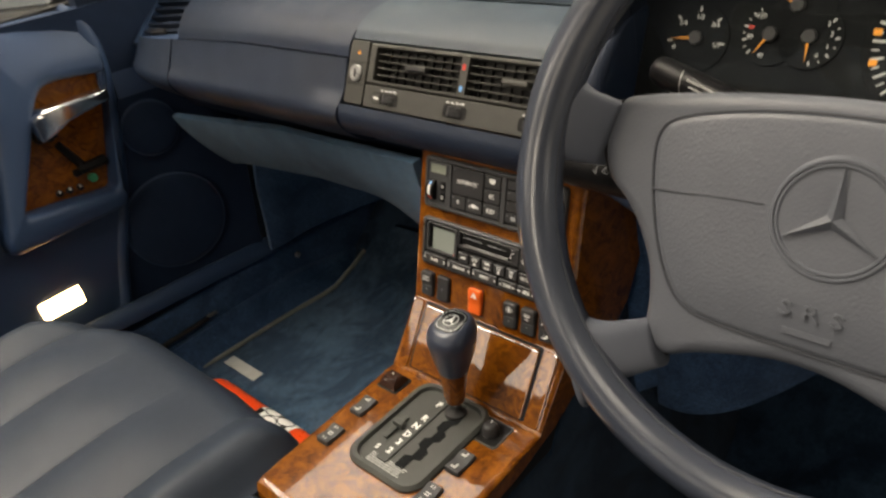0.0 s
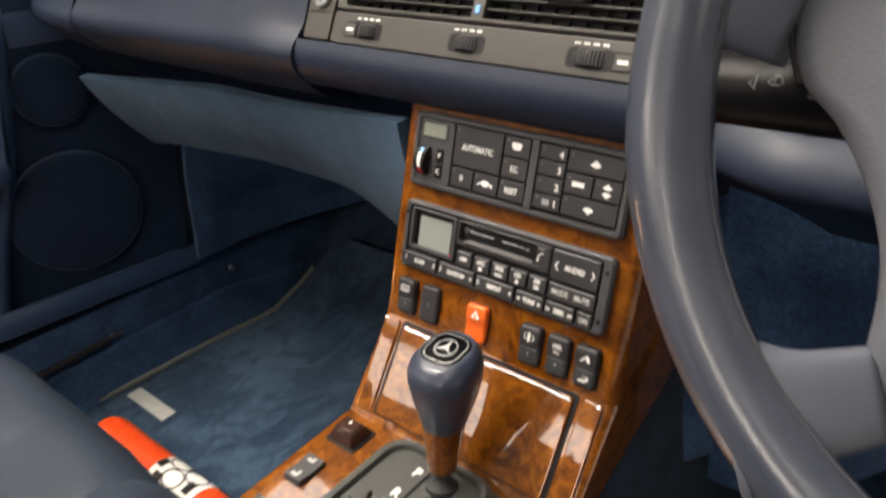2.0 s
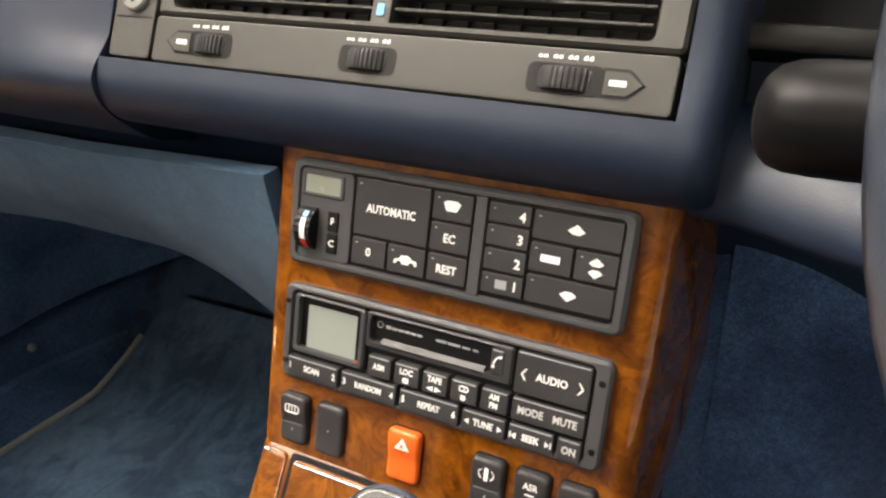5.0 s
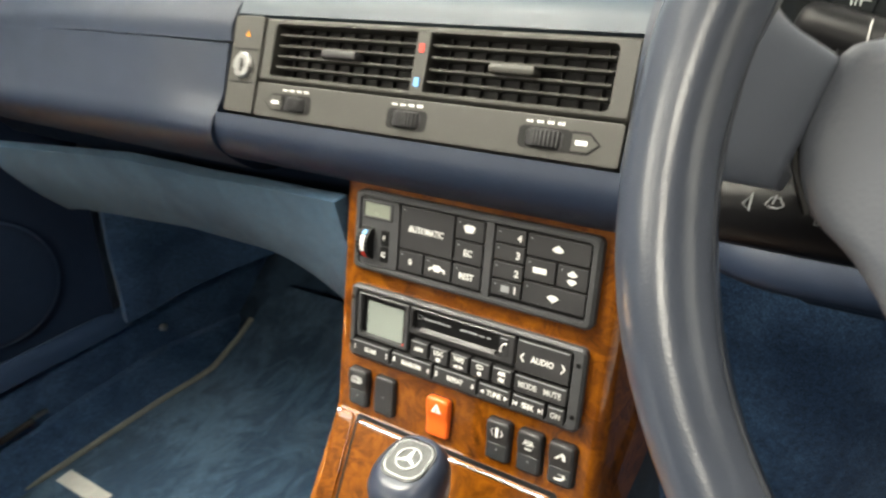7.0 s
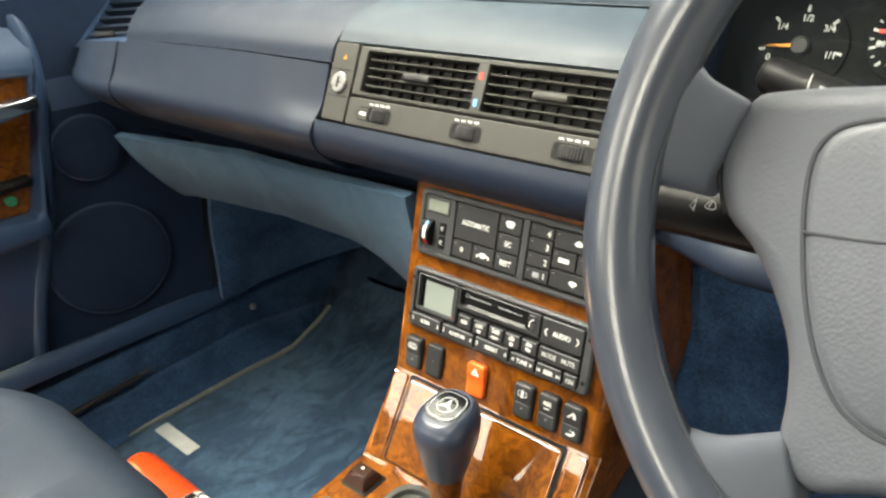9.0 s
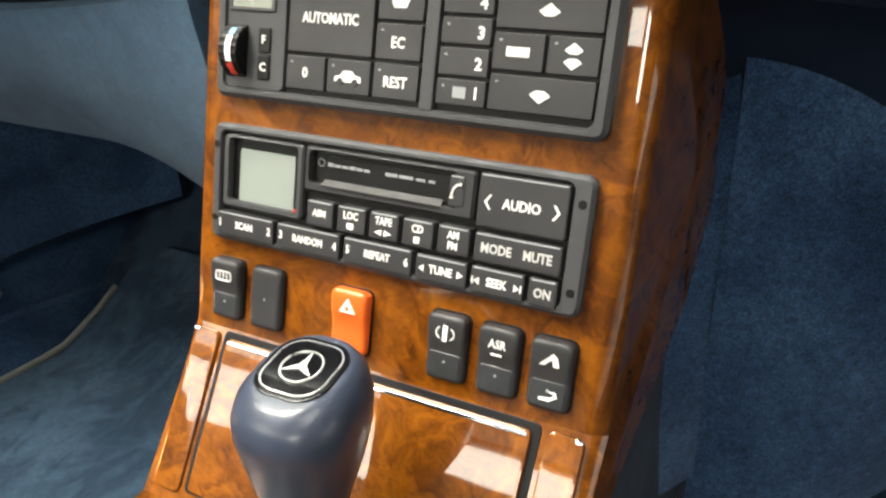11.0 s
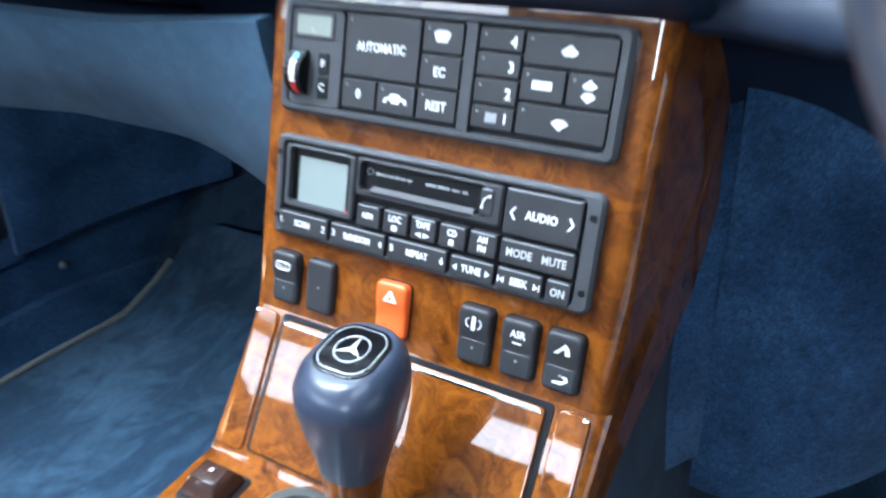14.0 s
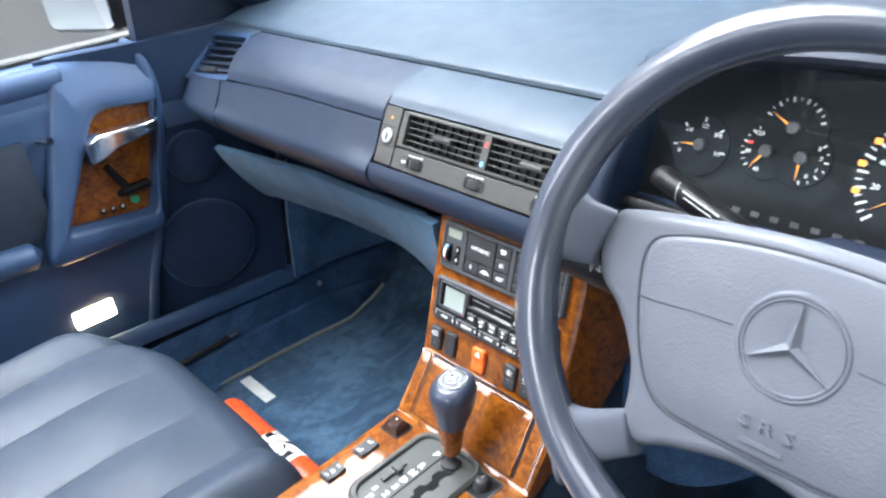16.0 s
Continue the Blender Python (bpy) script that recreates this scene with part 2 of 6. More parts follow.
HEEL = surface("pale_heel_tag", (0.42, 0.42, 0.40), (0.55, 0.55, 0.52), 0.45, 60, 600, 0.3, 0.0005)
BADGE_BLACK = surface("glossy_black_enamel", (0.004, 0.004, 0.005), (0.007, 0.007, 0.008), 0.06, 20, 900, 0.0, 0.0001, rough_var=0.02)
KNOB = surface("blue_grey_knob_leather", (0.0300, 0.0390, 0.0640), (0.0375, 0.0468, 0.0738), 0.32, 12, 1500, 0.04, 0.0002, coat=0.3, coat_rough=0.15)
RUBBER = surface("black_rubber", (0.012, 0.012, 0.013), (0.02, 0.02, 0.021), 0.7, 30, 800, 0.3, 0.0004)
DIAL = surface("dial_black", (0.008, 0.009, 0.010), (0.012, 0.013, 0.014), 0.85, 30, 800, 0.05, 0.0001, spec=0.08)
SPEAKER = surface("dark_navy_speaker_cloth", (0.0078, 0.0184, 0.0454), (0.0117, 0.0262, 0.0605), 0.75, 14, 1200, 0.4, 0.0005, spec=0.25)
GRILLE_LIP = surface("navy_grille_lip", (0.034, 0.058, 0.110), (0.046, 0.074, 0.130), 0.22, 14, 1200, 0.1, 0.0003, rough_var=0.05)
MIRROR = surface("mirror_silver", (0.42, 0.46, 0.50), (0.48, 0.52, 0.56), 0.03, 5, 300, 0.0, 0.0001, metal=1.0, rough_var=0.01)
GLASS = clear_glass("clear_glass", (0.95, 0.98, 0.97))
LAMP = glow("warm_door_lamp", (1.0, 0.60, 0.28), 16.0)
CONCRETE = surface("grey_concrete", (0.58, 0.57, 0.56), (0.74, 0.73, 0.71), 0.7, 1.5, 60, 0.3, 0.003)
PAINT = surface("silver_blue_paint", (0.30, 0.33, 0.38), (0.34, 0.37, 0.42), 0.25, 5, 700, 0.02, 0.0001, metal=0.4, coat=1.0)
WALLPAINT = surface("grey_wall_paint", (0.16, 0.155, 0.15), (0.20, 0.195, 0.19), 0.8, 1.2, 80, 0.2, 0.002)


# ---- building helpers ----
def part(name, bm, material, parent=None, label="", m=None, flat=False, angle=40):
    """Links a bmesh, given in the world's metres (or moved there by m), as one mesh under a thing or a part."""
    if m is not None:
        bm.transform(m)
    top = parent
    while top is not None and top.parent is not None:
        top = top.parent
    if top is not None:
        bm.transform(Matrix.Translation(-top.location))
    bmesh.ops.recalc_face_normals(bm, faces=bm.faces[:])
    me = bpy.data.meshes.new(name)
    if not flat:
        for f in bm.faces:
            f.smooth = True
    bm.to_mesh(me)
    bm.free()
    if not flat:
        me.set_sharp_from_angle(angle=radians(angle))
    me.materials.append(material)
    ob = new(name, me)
    if not flat:
        wm = ob.modifiers.new("flat_faces", "WEIGHTED_NORMAL")
        wm.keep_sharp = True
    ob.parent = parent
    if label:
        ob["label"] = label
    return ob


def thing(name, label, category, at=(0, 0, 0), group="", kind=""):
    ob = new(name)
    ob.location = at
    ob.empty_display_size = 0.05
    return tagged(ob, label, category, group, kind)


def loft(rings, cap0=True, cap1=True, closed=True):
    bm = bmesh.new()
    vs = [[bm.verts.new(p) for p in ring] for ring in rings]
    n = len(vs[0])
    for a, b in zip(vs, vs[1:]):
        for i in range(n if closed else n - 1):
            j = (i + 1) % n
            bm.faces.new((a[i], a[j], b[j], b[i]))
    if cap0:
        bm.faces.new(vs[0])
    if cap1:
        bm.faces.new(vs[-1])
    return bm


def join(*bms):
    """One bmesh out of several."""
    me = bpy.data.meshes.new("join")
    out = bmesh.new()
    for b in bms:
        b.to_mesh(me)
        out.from_mesh(me)
        b.free()
    bpy.data.meshes.remove(me)
    return out


def rrect(w, h, r, n=4):
    """A rounded rectangle round the origin, as (x, y) pairs."""
    r = max(min(r, w / 2 - 1e-5, h / 2 - 1e-5), 1e-5)
    pts = []
    for cx, cy, a0 in ((w / 2 - r, h / 2 - r, 0), (-w / 2 + r, h / 2 - r, 90), (-w / 2 + r, -h / 2 + r, 180), (w / 2 - r, -h / 2 + r, 270)):
        for i in range(n + 1):
            a = radians(a0 + 90 * i / n)
            pts.append((cx + r * math.cos(a), cy + r * math.sin(a)))
    return pts


def block(cx, cz, w, h, y0, y1, r=0.001, bev=0.0007, n=3):
    """A rounded plate in the x-z plane, from its back y0 to its front y1, with a softened front edge."""
    s = 1 if y1 > y0 else -1
    rings = []
    for y, b in ((y0, 0), (y1 - s * bev, 0), (y1 - s * bev * 0.3, bev * 0.3), (y1, bev)):
        rings.append([(cx + px, y, cz + pz) for px, pz in rrect(w - 2 * b, h - 2 * b, max(r - b, 0.0002), n)])
    return loft(rings)


def ringplate(cx, cz, w, h, hole, y0, y1, r=0.003, hr=0.002, bev=0.001, n=4):
    """A rounded plate with a rounded hole (hx, hz, hw, hh), as a frame from y0 to the front y1."""
    hx, hz, hw, hh = hole
    s = 1 if y1 > y0 else -1
    rings = [[(cx + a, y0, cz + b) for a, b in rrect(w, h, r, n)],
             [(cx + a, y1 - s * bev, cz + b) for a, b in rrect(w, h, r, n)],
             [(cx + a, y1, cz + b) for a, b in rrect(w - 2 * bev, h - 2 * bev, r - bev, n)],
             [(hx + a, y1, hz + b) for a, b in rrect(hw + bev, hh + bev, hr + bev / 2, n)],
             [(hx + a, y1 - s * bev, hz + b) for a, b in rrect(hw, hh, hr, n)],
             [(hx + a, y0, hz + b) for a, b in rrect(hw, hh, hr, n)]]
    rings.append(rings[0])
    bm = loft(rings, False, False)
    bmesh.ops.remove_doubles(bm, verts=bm.verts[:], dist=1e-6)
    return bm


def rbox(x0, x1, y0, y1, z0, z1, r=0.004, seg=2):
    bm = bmesh.new()
    bmesh.ops.create_cube(bm, size=1.0)
    for v in bm.verts:
        v.co = ((x0 + x1) / 2 + v.co.x * (x1 - x0), (y0 + y1) / 2 + v.co.y * (y1 - y0), (z0 + z1) / 2 + v.co.z * (z1 - z0))
    if r > 0:
        bmesh.ops.bevel(bm, geom=bm.edges[:], offset=r, segments=seg, affect="EDGES", profile=0.5)
    return bm


def smooth_line(pts, n=6, closed=False):
    """A smooth line through points of any dimension."""
    pts = [Vector(p) for p in pts]
    out = []
    k = len(pts)
    for i in range(k if closed else k - 1):
        p0 = pts[(i - 1) % k] if closed or i > 0 else pts[i] * 2 - pts[i + 1]
        p1, p2 = pts[i], pts[(i + 1) % k]
        p3 = pts[(i + 2) % k] if closed or i + 2 < k else pts[i + 1] * 2 - pts[i]
        for j in range(n):
            s = j / n
            out.append(0.5 * ((2 * p1) + (p2 - p0) * s + (2 * p0 - 5 * p1 + 4 * p2 - p3) * s * s + (3 * p1 - p0 - 3 * p2 + p3) * s ** 3))
    if not closed:
        out.append(pts[-1])
    return out


def tube(path, r, n=10, closed=False, flat=1.0, up=(0, 0, 1)):
    """A tube along a path; r is a radius or a list of radii; flat squeezes it along up."""
    path = [Vector(p) for p in path]
    k = len(path)
    rings = []
    for i, p in enumerate(path):
        d = (path[(i + 1) % k] - path[i - 1]) if closed else (path[min(i + 1, k - 1)] - path[max(i - 1, 0)])
        d.normalize()
        side = d.cross(Vector(up))
        if side.length < 1e-4:
            side = d.cross(Vector((1, 0, 0)))
        side.normalize()
        top = side.cross(d)
        rr = r[i] if isinstance(r, (list, tuple)) else r
        rings.append([p + side * (rr * math.cos(a)) + top * (rr * flat * math.sin(a)) for a in (2 * math.pi * j / n for j in range(n))])
    if closed:
        rings.append(rings[0])
    bm = loft(rings, not closed, not closed)
    if closed:
        bmesh.ops.remove_doubles(bm, verts=bm.verts[:], dist=1e-6)
    return bm


def lathe(profile, n=32):
    """A body turned round the z axis from (radius, height) pairs."""
    return loft([[(r * math.cos(2 * math.pi * j / n), r * math.sin(2 * math.pi * j / n), z) for j in range(n)] for r, z in profile])


def disc(cx, cz, r, y0, y1, n=24, bev=0.0005):
    s = 1 if y1 > y0 else -1
    rings = []
    for y, rr in ((y0, r), (y1 - s * bev, r), (y1, r - bev)):
        rings.append([(cx + rr * math.cos(2 * math.pi * j / n), y, cz + rr * math.sin(2 * math.pi * j / n)) for j in range(n)])
    return loft(rings)


def shell(fn, nu, nv, thick):
    """A sheet fn(u, v) for u, v from 0 to 1, given thickness against its normal."""
    bm = bmesh.new()
    g = [[Vector(fn(i / nu, j / nv)) for j in range(nv + 1)] for i in range(nu + 1)]
    def normal(i, j):
        a = g[min(i + 1, nu)][j] - g[max(i - 1, 0)][j]
        b = g[i][min(j + 1, nv)] - g[i][max(j - 1, 0)]
        c = a.cross(b)
        return c.normalized() if c.length > 1e-12 else Vector((0, 0, 1))
    top = [[bm.verts.new(g[i][j]) for j in range(nv + 1)] for i in range(nu + 1)]
    low = [[bm.verts.new(g[i][j] - normal(i, j) * thick) for j in range(nv + 1)] for i in range(nu + 1)]
    for i in range(nu):
        for j in range(nv):
            bm.faces.new((top[i][j], top[i + 1][j], top[i + 1][j + 1], top[i][j + 1]))
            bm.faces.new((low[i][j], low[i][j + 1], low[i + 1][j + 1], low[i + 1][j]))
    for i in range(nu):
        for j in (0, nv):
            bm.faces.new((top[i][j], low[i][j], low[i + 1][j], top[i + 1][j]))
    for j in range(nv):
        for i in (0, nu):
            bm.faces.new((top[i][j], top[i][j + 1], low[i][j + 1], low[i][j]))
    return bm


def along_x(profile, xs, thick=0.004):
    """A sheet that runs along x with one (y, z) profile; xs is a list of x."""
    rows = [[Vector((x, y, z)) for y, z in profile] for x in xs]
    n, k = len(xs) - 1, len(profile) - 1
    return shell(lambda u, v: rows[round(u * n)][round(v * k)], n, k, thick)


def round_poly(pts, radii, n=6):
    """A polygon of (a, b) pairs with each corner rounded off."""
    out = []
    k = len(pts)
    for i in range(k):
        p, q, r = Vector(pts[i - 1]), Vector(pts[i]), Vector(pts[(i + 1) % k])
        a, b = q + (p - q).normalized() * radii[i], q + (r - q).normalized() * radii[i]
        for j in range(n + 1):
            s = j / n
            out.append(a * (1 - s) ** 2 + q * 2 * s * (1 - s) + b * s * s)
    return out


def solid_x(profile, x0, x1, bev=0.0, seg=2, skip=None):
    """A closed (y, z) outline drawn out along x, with softened edges."""
    bm = loft([[(x0, y, z) for y, z in profile], [(x1, y, z) for y, z in profile]])
    if bev:
        bmesh.ops.recalc_face_normals(bm, faces=bm.faces[:])
        sharp = [e for e in bm.edges if len(e.link_faces) == 2 and e.calc_face_angle(0) > 0.6 and not (skip and all(skip(v.co) for v in e.verts))]
        bmesh.ops.bevel(bm, geom=sharp, offset=bev, segments=seg, affect="EDGES", profile=0.5)
    return bm


def words(text, x, z, size, y, m, parent, material=PRINT, bold=0.0, sx=1.0, name="lettering", align="CENTER", thick=0.00012):
    """Printed words, centred at (x, z) in a plane that faces -y, moved by m."""
    cu = bpy.data.curves.new("words", "FONT")
    cu.body, cu.size, cu.align_x, cu.align_y = text, size, align, "CENTER"
    cu.offset, cu.extrude, cu.resolution_u = bold, thick, 2
    tmp = bpy.data.objects.new("words", cu)
    scene.collection.objects.link(tmp)
    bpy.context.view_layer.update()
    me = tmp.to_mesh()
    bm = bmesh.new()
    bm.from_mesh(me)
    tmp.to_mesh_clear()
    bpy.data.objects.remove(tmp)
    bpy.data.curves.remove(cu)
    bm.transform(m @ Matrix.Translation((x, y, z)) @ Matrix.Rotation(radians(90), 4, "X") @ Matrix.Diagonal((sx, 1, 1, 1)))
    return part(name, bm, material, parent, flat=True)


def mark(pts, y, m, parent, material=PRINT, name="symbol", h=0.00025):
    """A flat printed shape from (x, z) outline points."""
    bm = loft([[(x, y, z) for x, z in pts], [(x, y - h, z) for x, z in pts]])
    return part(name, bm, material, parent, m=m, flat=True)


def bars(rows, y, m, parent, material=PRINT, name="print_bar"):
    """Plain bars that stand for writing too small to read: rows of (x, z, width, height)."""
    for x, z, w, h in rows:
        part(name, block(x, z, w, h, y, y - 0.00025, 0.0002, 0.0001, 1), material, parent, m=m, flat=True)


# ---- the large structure ----
PANEL = pose(0, 0, 0.45, -17)          # the leaning centre panel: x across, z up along it, -y towards the seats
COLUMN = pose(0.368, -0.12, 0.665, -23)  # the steering wheel's plane: x across, z up in it, -y towards the driver
DIALS = pose(0.1706, 0.120, 0.6692, -23)   # the instrument face

tagged(part("ground", shell(lambda u, v: (-6.6 + 13.2 * u, -6.6 + 13.2 * v, -0.36), 8, 8, 0.2), CONCRETE), "pale grey concrete hall floor under the car", "floor", kind="structure")
def wall(name, fixed, along, label):
    """A hall wall of 0.2 m with its openings cut through; fixed is (axis, from, to)."""
    axis, f0, f1 = fixed
    holes = sorted(o[1:5] for o in OPENINGS if o[0] == name)
    spans, at = [], along[0]
    for h0, h1, z0, z1 in holes:
        spans += [(at, h0, -0.4, CEILING_Z + 0.1), (h0, h1, -0.4, z0), (h0, h1, z1, CEILING_Z + 0.1)]
        at = h1
    spans.append((at, along[1], -0.4, CEILING_Z + 0.1))
    boxes = [rbox(f0, f1, a, b, c, e, 0.0) if axis == "x" else rbox(a, b, f0, f1, c, e, 0.0) for a, b, c, e in spans]
    tagged(part(name, join(*boxes), WALLPAINT, flat=True), label, "wall", kind="structure")


# assumed walls that close the place; their openings hold the added lamps
wall("wall_west", ("x", -6.7, -6.5), (-6.7, 6.7), "plain painted hall wall round the car")
wall("wall_east", ("x", 6.5, 6.7), (-6.7, 6.7), "plain painted hall wall with a wide opening")
wall("wall_south", ("y", -6.7, -6.5), (-6.5, 6.5), "plain painted hall wall with high window openings")
wall("wall_north", ("y", 6.5, 6.7), (-6.5, 6.5), "plain painted hall wall round the car")
xs = sorted({-6.7, 6.7} | {round(r[0] + k * r[2] / 2, 4) for r in ADDED_ROOF_LIGHTS for k in (-1, 1)})
ys = sorted({-6.7, 6.7} | {round(r[1] + k * r[3] / 2, 4) for r in ADDED_ROOF_LIGHTS for k in (-1, 1)})
slabs = []
for x0, x1 in zip(xs, xs[1:]):
    for y0, y1 in zip(ys, ys[1:]):
        cx, cy = (x0 + x1) / 2, (y0 + y1) / 2
        if not any(abs(cx - r[0]) < r[2] / 2 and abs(cy - r[1]) < r[3] / 2 for r in ADDED_ROOF_LIGHTS):
            slabs.append(rbox(x0, x1, y0, y1, CEILING_Z, CEILING_Z + 0.12, 0.0))
# assumed ceiling, left open where the added roof lamps sit
tagged(part("ceiling", join(*slabs), WALLPAINT, flat=True), "painted ceiling of an assumed hall, with added roof lamps", "ceiling", kind="structure")
for s in (-1, 1):
    tagged(part("body_side", rbox(s * 0.875 - 0.02, s * 0.875 + 0.02, 0.03, 0.70, -0.25, 0.665, 0.01), PAINT), "car body side beside the footwell", "body", kind="structure")
    tagged(part("cowl_side", rbox(s * 0.822 - 0.04, s * 0.822 + 0.04, 0.04, 0.62, 0.50, 0.690, 0.012), DASH), "navy trim between the dashboard and the body", "trim", kind="structure")
floor_pan = shell(lambda u, v: (-0.80 + 1.60 * u, -1.3 + 1.95 * v, -0.012 + (0.0 if v < 0.80 else 0.30 * ((v - 0.80) / 0.2) ** 1.25)), 32, 40, 0.03)
tagged(part("floor", floor_pan, CARPET), "navy carpeted car floor rising to the toe board", "floor", kind="structure")

# tunnel under the console
tunnel_rings = []
for y in np.linspace(-1.2, 0.62, 20):
    top = 0.262 if y < -0.05 else 0.262 + min(0.26, (y + 0.05) * 1.6)
    w = 0.101
    tunnel_rings.append([(-0.165, y, -0.005), (-0.125, y, 0.12), (-w, y, top - 0.012), (-w + 0.012, y, top), (w - 0.012, y, top), (w, y, top - 0.012), (0.125, y, 0.12), (0.165, y, -0.005)])
tagged(part("tunnel", loft(tunnel_rings), CARPET), "blue carpeted transmission tunnel between the seats", "tunnel", kind="structure")

# sill, passenger's side: a trim strip on a carpeted step
def sill_z(y):
    return 0.172 + 0.030 * (0.17 - y) / 0.43


sill_trim = []
for y in np.linspace(-1.1, 0.168, 30):
    z = sill_z(y)
    e = 0.010 if y < 0.15 else 0.022
    sill_trim.append([(-0.88, y, z - 0.06), (-0.86, y, z - 0.045), (-0.79, y, z - 0.034), (-0.772, y, z - 0.003), (-0.762, y, z), (-0.752, y, z - e * 0.6), (-0.746, y, z - 0.018), (-0.745, y, z - 0.030), (-0.80, y, z - 0.06)])
tagged(part("sill", loft(sill_trim), DOOR), "navy rolled door sill trim beside the carpet", "sill", kind="structure")
sill_step = []
for y in np.linspace(-1.1, 0.46, 40):
    z = min(sill_z(y), 0.17)
    k = 0.078 - 0.05 * max(0.0, (y - 0.2) / 0.25)
    ro = max(0.0, (y - 0.25)) * 0.30
    sill_step.append([(-0.80, y, z - 0.03), (-0.757, y, z - 0.028), (-0.752, y, z - 0.034), (-0.750, y, 0.12), (-0.7475, y, k + 0.004), (-0.7485, y, k), (-0.738, y, k - 0.004), (-0.732, y, k * 0.5 + ro * 0.3), (-0.722 + ro * 0.2, y, 0.004 + ro * 0.6), (-0.70, y, -0.012), (-0.80, y, -0.012)])
tagged(part("sill_carpet", loft(sill_step), SIDE_CARPET), "blue carpet over the inner sill with a folded seam", "carpet", kind="structure")

# kick panel in front of the sill and the toe wall
def kick_point(u, v):
    """The carpeted side wall ahead of the sill: u along the car, v downwards."""
    z = 0.47 - 0.315 * v
    y = 0.158 + 0.045 * (1 - v) ** 1.3 + 0.32 * u
    roll = 0.006 * math.exp(-((u - 0.10) / 0.09) ** 2)
    return (-0.752 + roll + 0.075 * u ** 1.6 + 0.004 * math.sin(9 * v + 5 * u), y, z)


tagged(part("kick_panel", shell(kick_point, 40, 16, 0.012), SIDE_CARPET), "blue carpeted kick panel at the front of the footwell", "panel", kind="structure")
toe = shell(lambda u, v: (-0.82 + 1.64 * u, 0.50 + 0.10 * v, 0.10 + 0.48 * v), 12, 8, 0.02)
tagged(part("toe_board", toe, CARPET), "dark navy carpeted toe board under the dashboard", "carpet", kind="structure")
# unseen panel, added to stop light leaking down behind the dashboard
tagged(part("light_leak_panel", rbox(-0.80, 0.80, 0.598, 0.70, 0.63, 0.703, 0.006), DARK_NAVY), "dark panel added behind the dashboard to stop a light leak", "trim", kind="structure")
tagged(part("bulkhead", rbox(-0.86, 0.86, 0.62, 0.66, -0.2, 0.69, 0.005), DASH), "dark bulkhead behind the dashboard", "wall", kind="structure")

# pillars and body sides that close the open car
for s in (-1, 1):
    pil = [Vector((s * 0.80, 0.30, 0.66)), Vector((s * 0.755, 0.05, 0.86)), Vector((s * 0.69, -0.16, 1.06)), Vector((s * 0.65, -0.28, 1.15))]
    tagged(part("windscreen_pillar", tube(smooth_line(pil, 6), [0.045 - 0.0008 * i for i in range(19)], 12, flat=0.7), DASH), "navy trimmed windscreen pillar", "pillar", kind="structure")
tagged(part("driver_side_wall", rbox(0.80, 0.86, -1.40, 0.66, -0.1, 0.20, 0.02), DASH), "navy sill under the driver's open door", "sill", kind="structure")
tagged(part("rear_wall", rbox(-0.86, 0.86, -1.40, -1.34, -0.1, 0.70, 0.02), DASH), "navy trimmed wall behind the seats", "wall", kind="structure")
glass = shell(lambda u, v: (-0.74 + 1.48 * u - (u - 0.5) * 0.16 * v, 0.60 - 0.80 * v - 0.10 * (2 * u - 1) ** 2, 0.72 + 0.42 * v), 12, 8, 0.004)
g = tagged(part("windscreen", glass, GLASS), "clear raked windscreen over the dashboard", "windscreen", kind="structure")
g.visible_shadow = False

# ---- dashboard ----
dash = thing("dashboard", "navy blue vinyl dashboard with its lit top coloured paler", "dashboard", (0, 0.1, 0.6))
TOPX = [-0.775 + 1.55 * i / 30 for i in range(31)]
top_rows = smooth_line([(0.1425, 0.6855), (0.150, 0.694), (0.20, 0.706), (0.32, 0.722), (0.46, 0.726), (0.60, 0.715)], 5)
part("top_cover", along_x([(p[0], p[1]) for p in top_rows], TOPX, 0.01), DASH_LIT_TOP, dash, "top cover, coloured paler for the light on it")
upper = [(p[0], p[1]) for p in smooth_line([(0.0625, 0.6565), (0.074, 0.668), (0.10, 0.679), (0.1395, 0.6845)], 6)]
pad_edge = upper + [(0.142, 0.676)]
def pad_right(y):
    return 0.1045 - 0.036 * max(0.0, min(1.0, (y - 0.07) / 0.07)) ** 1.4


def pad_point(u, v):
    y, z = pad_edge[round(v * (len(pad_edge) - 1))]
    return (-0.2235 + (pad_right(y) + 0.2235) * u, y, z)


part("upper_pad", shell(pad_point, 12, len(pad_edge) - 1, 0.008), DASH_LIT_TOP, dash, "padded lid over the centre vents")
part("driver_top_pad", shell(lambda u, v: (pad_right(pad_edge[round(v * (len(pad_edge) - 1))][0]) + 0.003 + (0.117 - pad_right(pad_edge[round(v * (len(pad_edge) - 1))][0])) * u, pad_edge[round(v * (len(pad_edge) - 1))][0] + 0.02 * u, pad_edge[round(v * (len(pad_edge) - 1))][1] + 0.002), 8, len(pad_edge) - 1, 0.008), DASH_LIT_TOP, dash)
side_up = [(p[0], p[1]) for p in smooth_line([(0.0495, 0.6385), (0.058, 0.654), (0.085, 0.673), (0.1395, 0.6845)], 6)]
strip_line = side_up + [(0.142, 0.676)]
def droop(x):
    """How far the dashboard falls away towards the passenger's end."""
    return 0.009 * max(0.0, min(1.0, (-0.42 - x) / 0.2)) ** 1.5


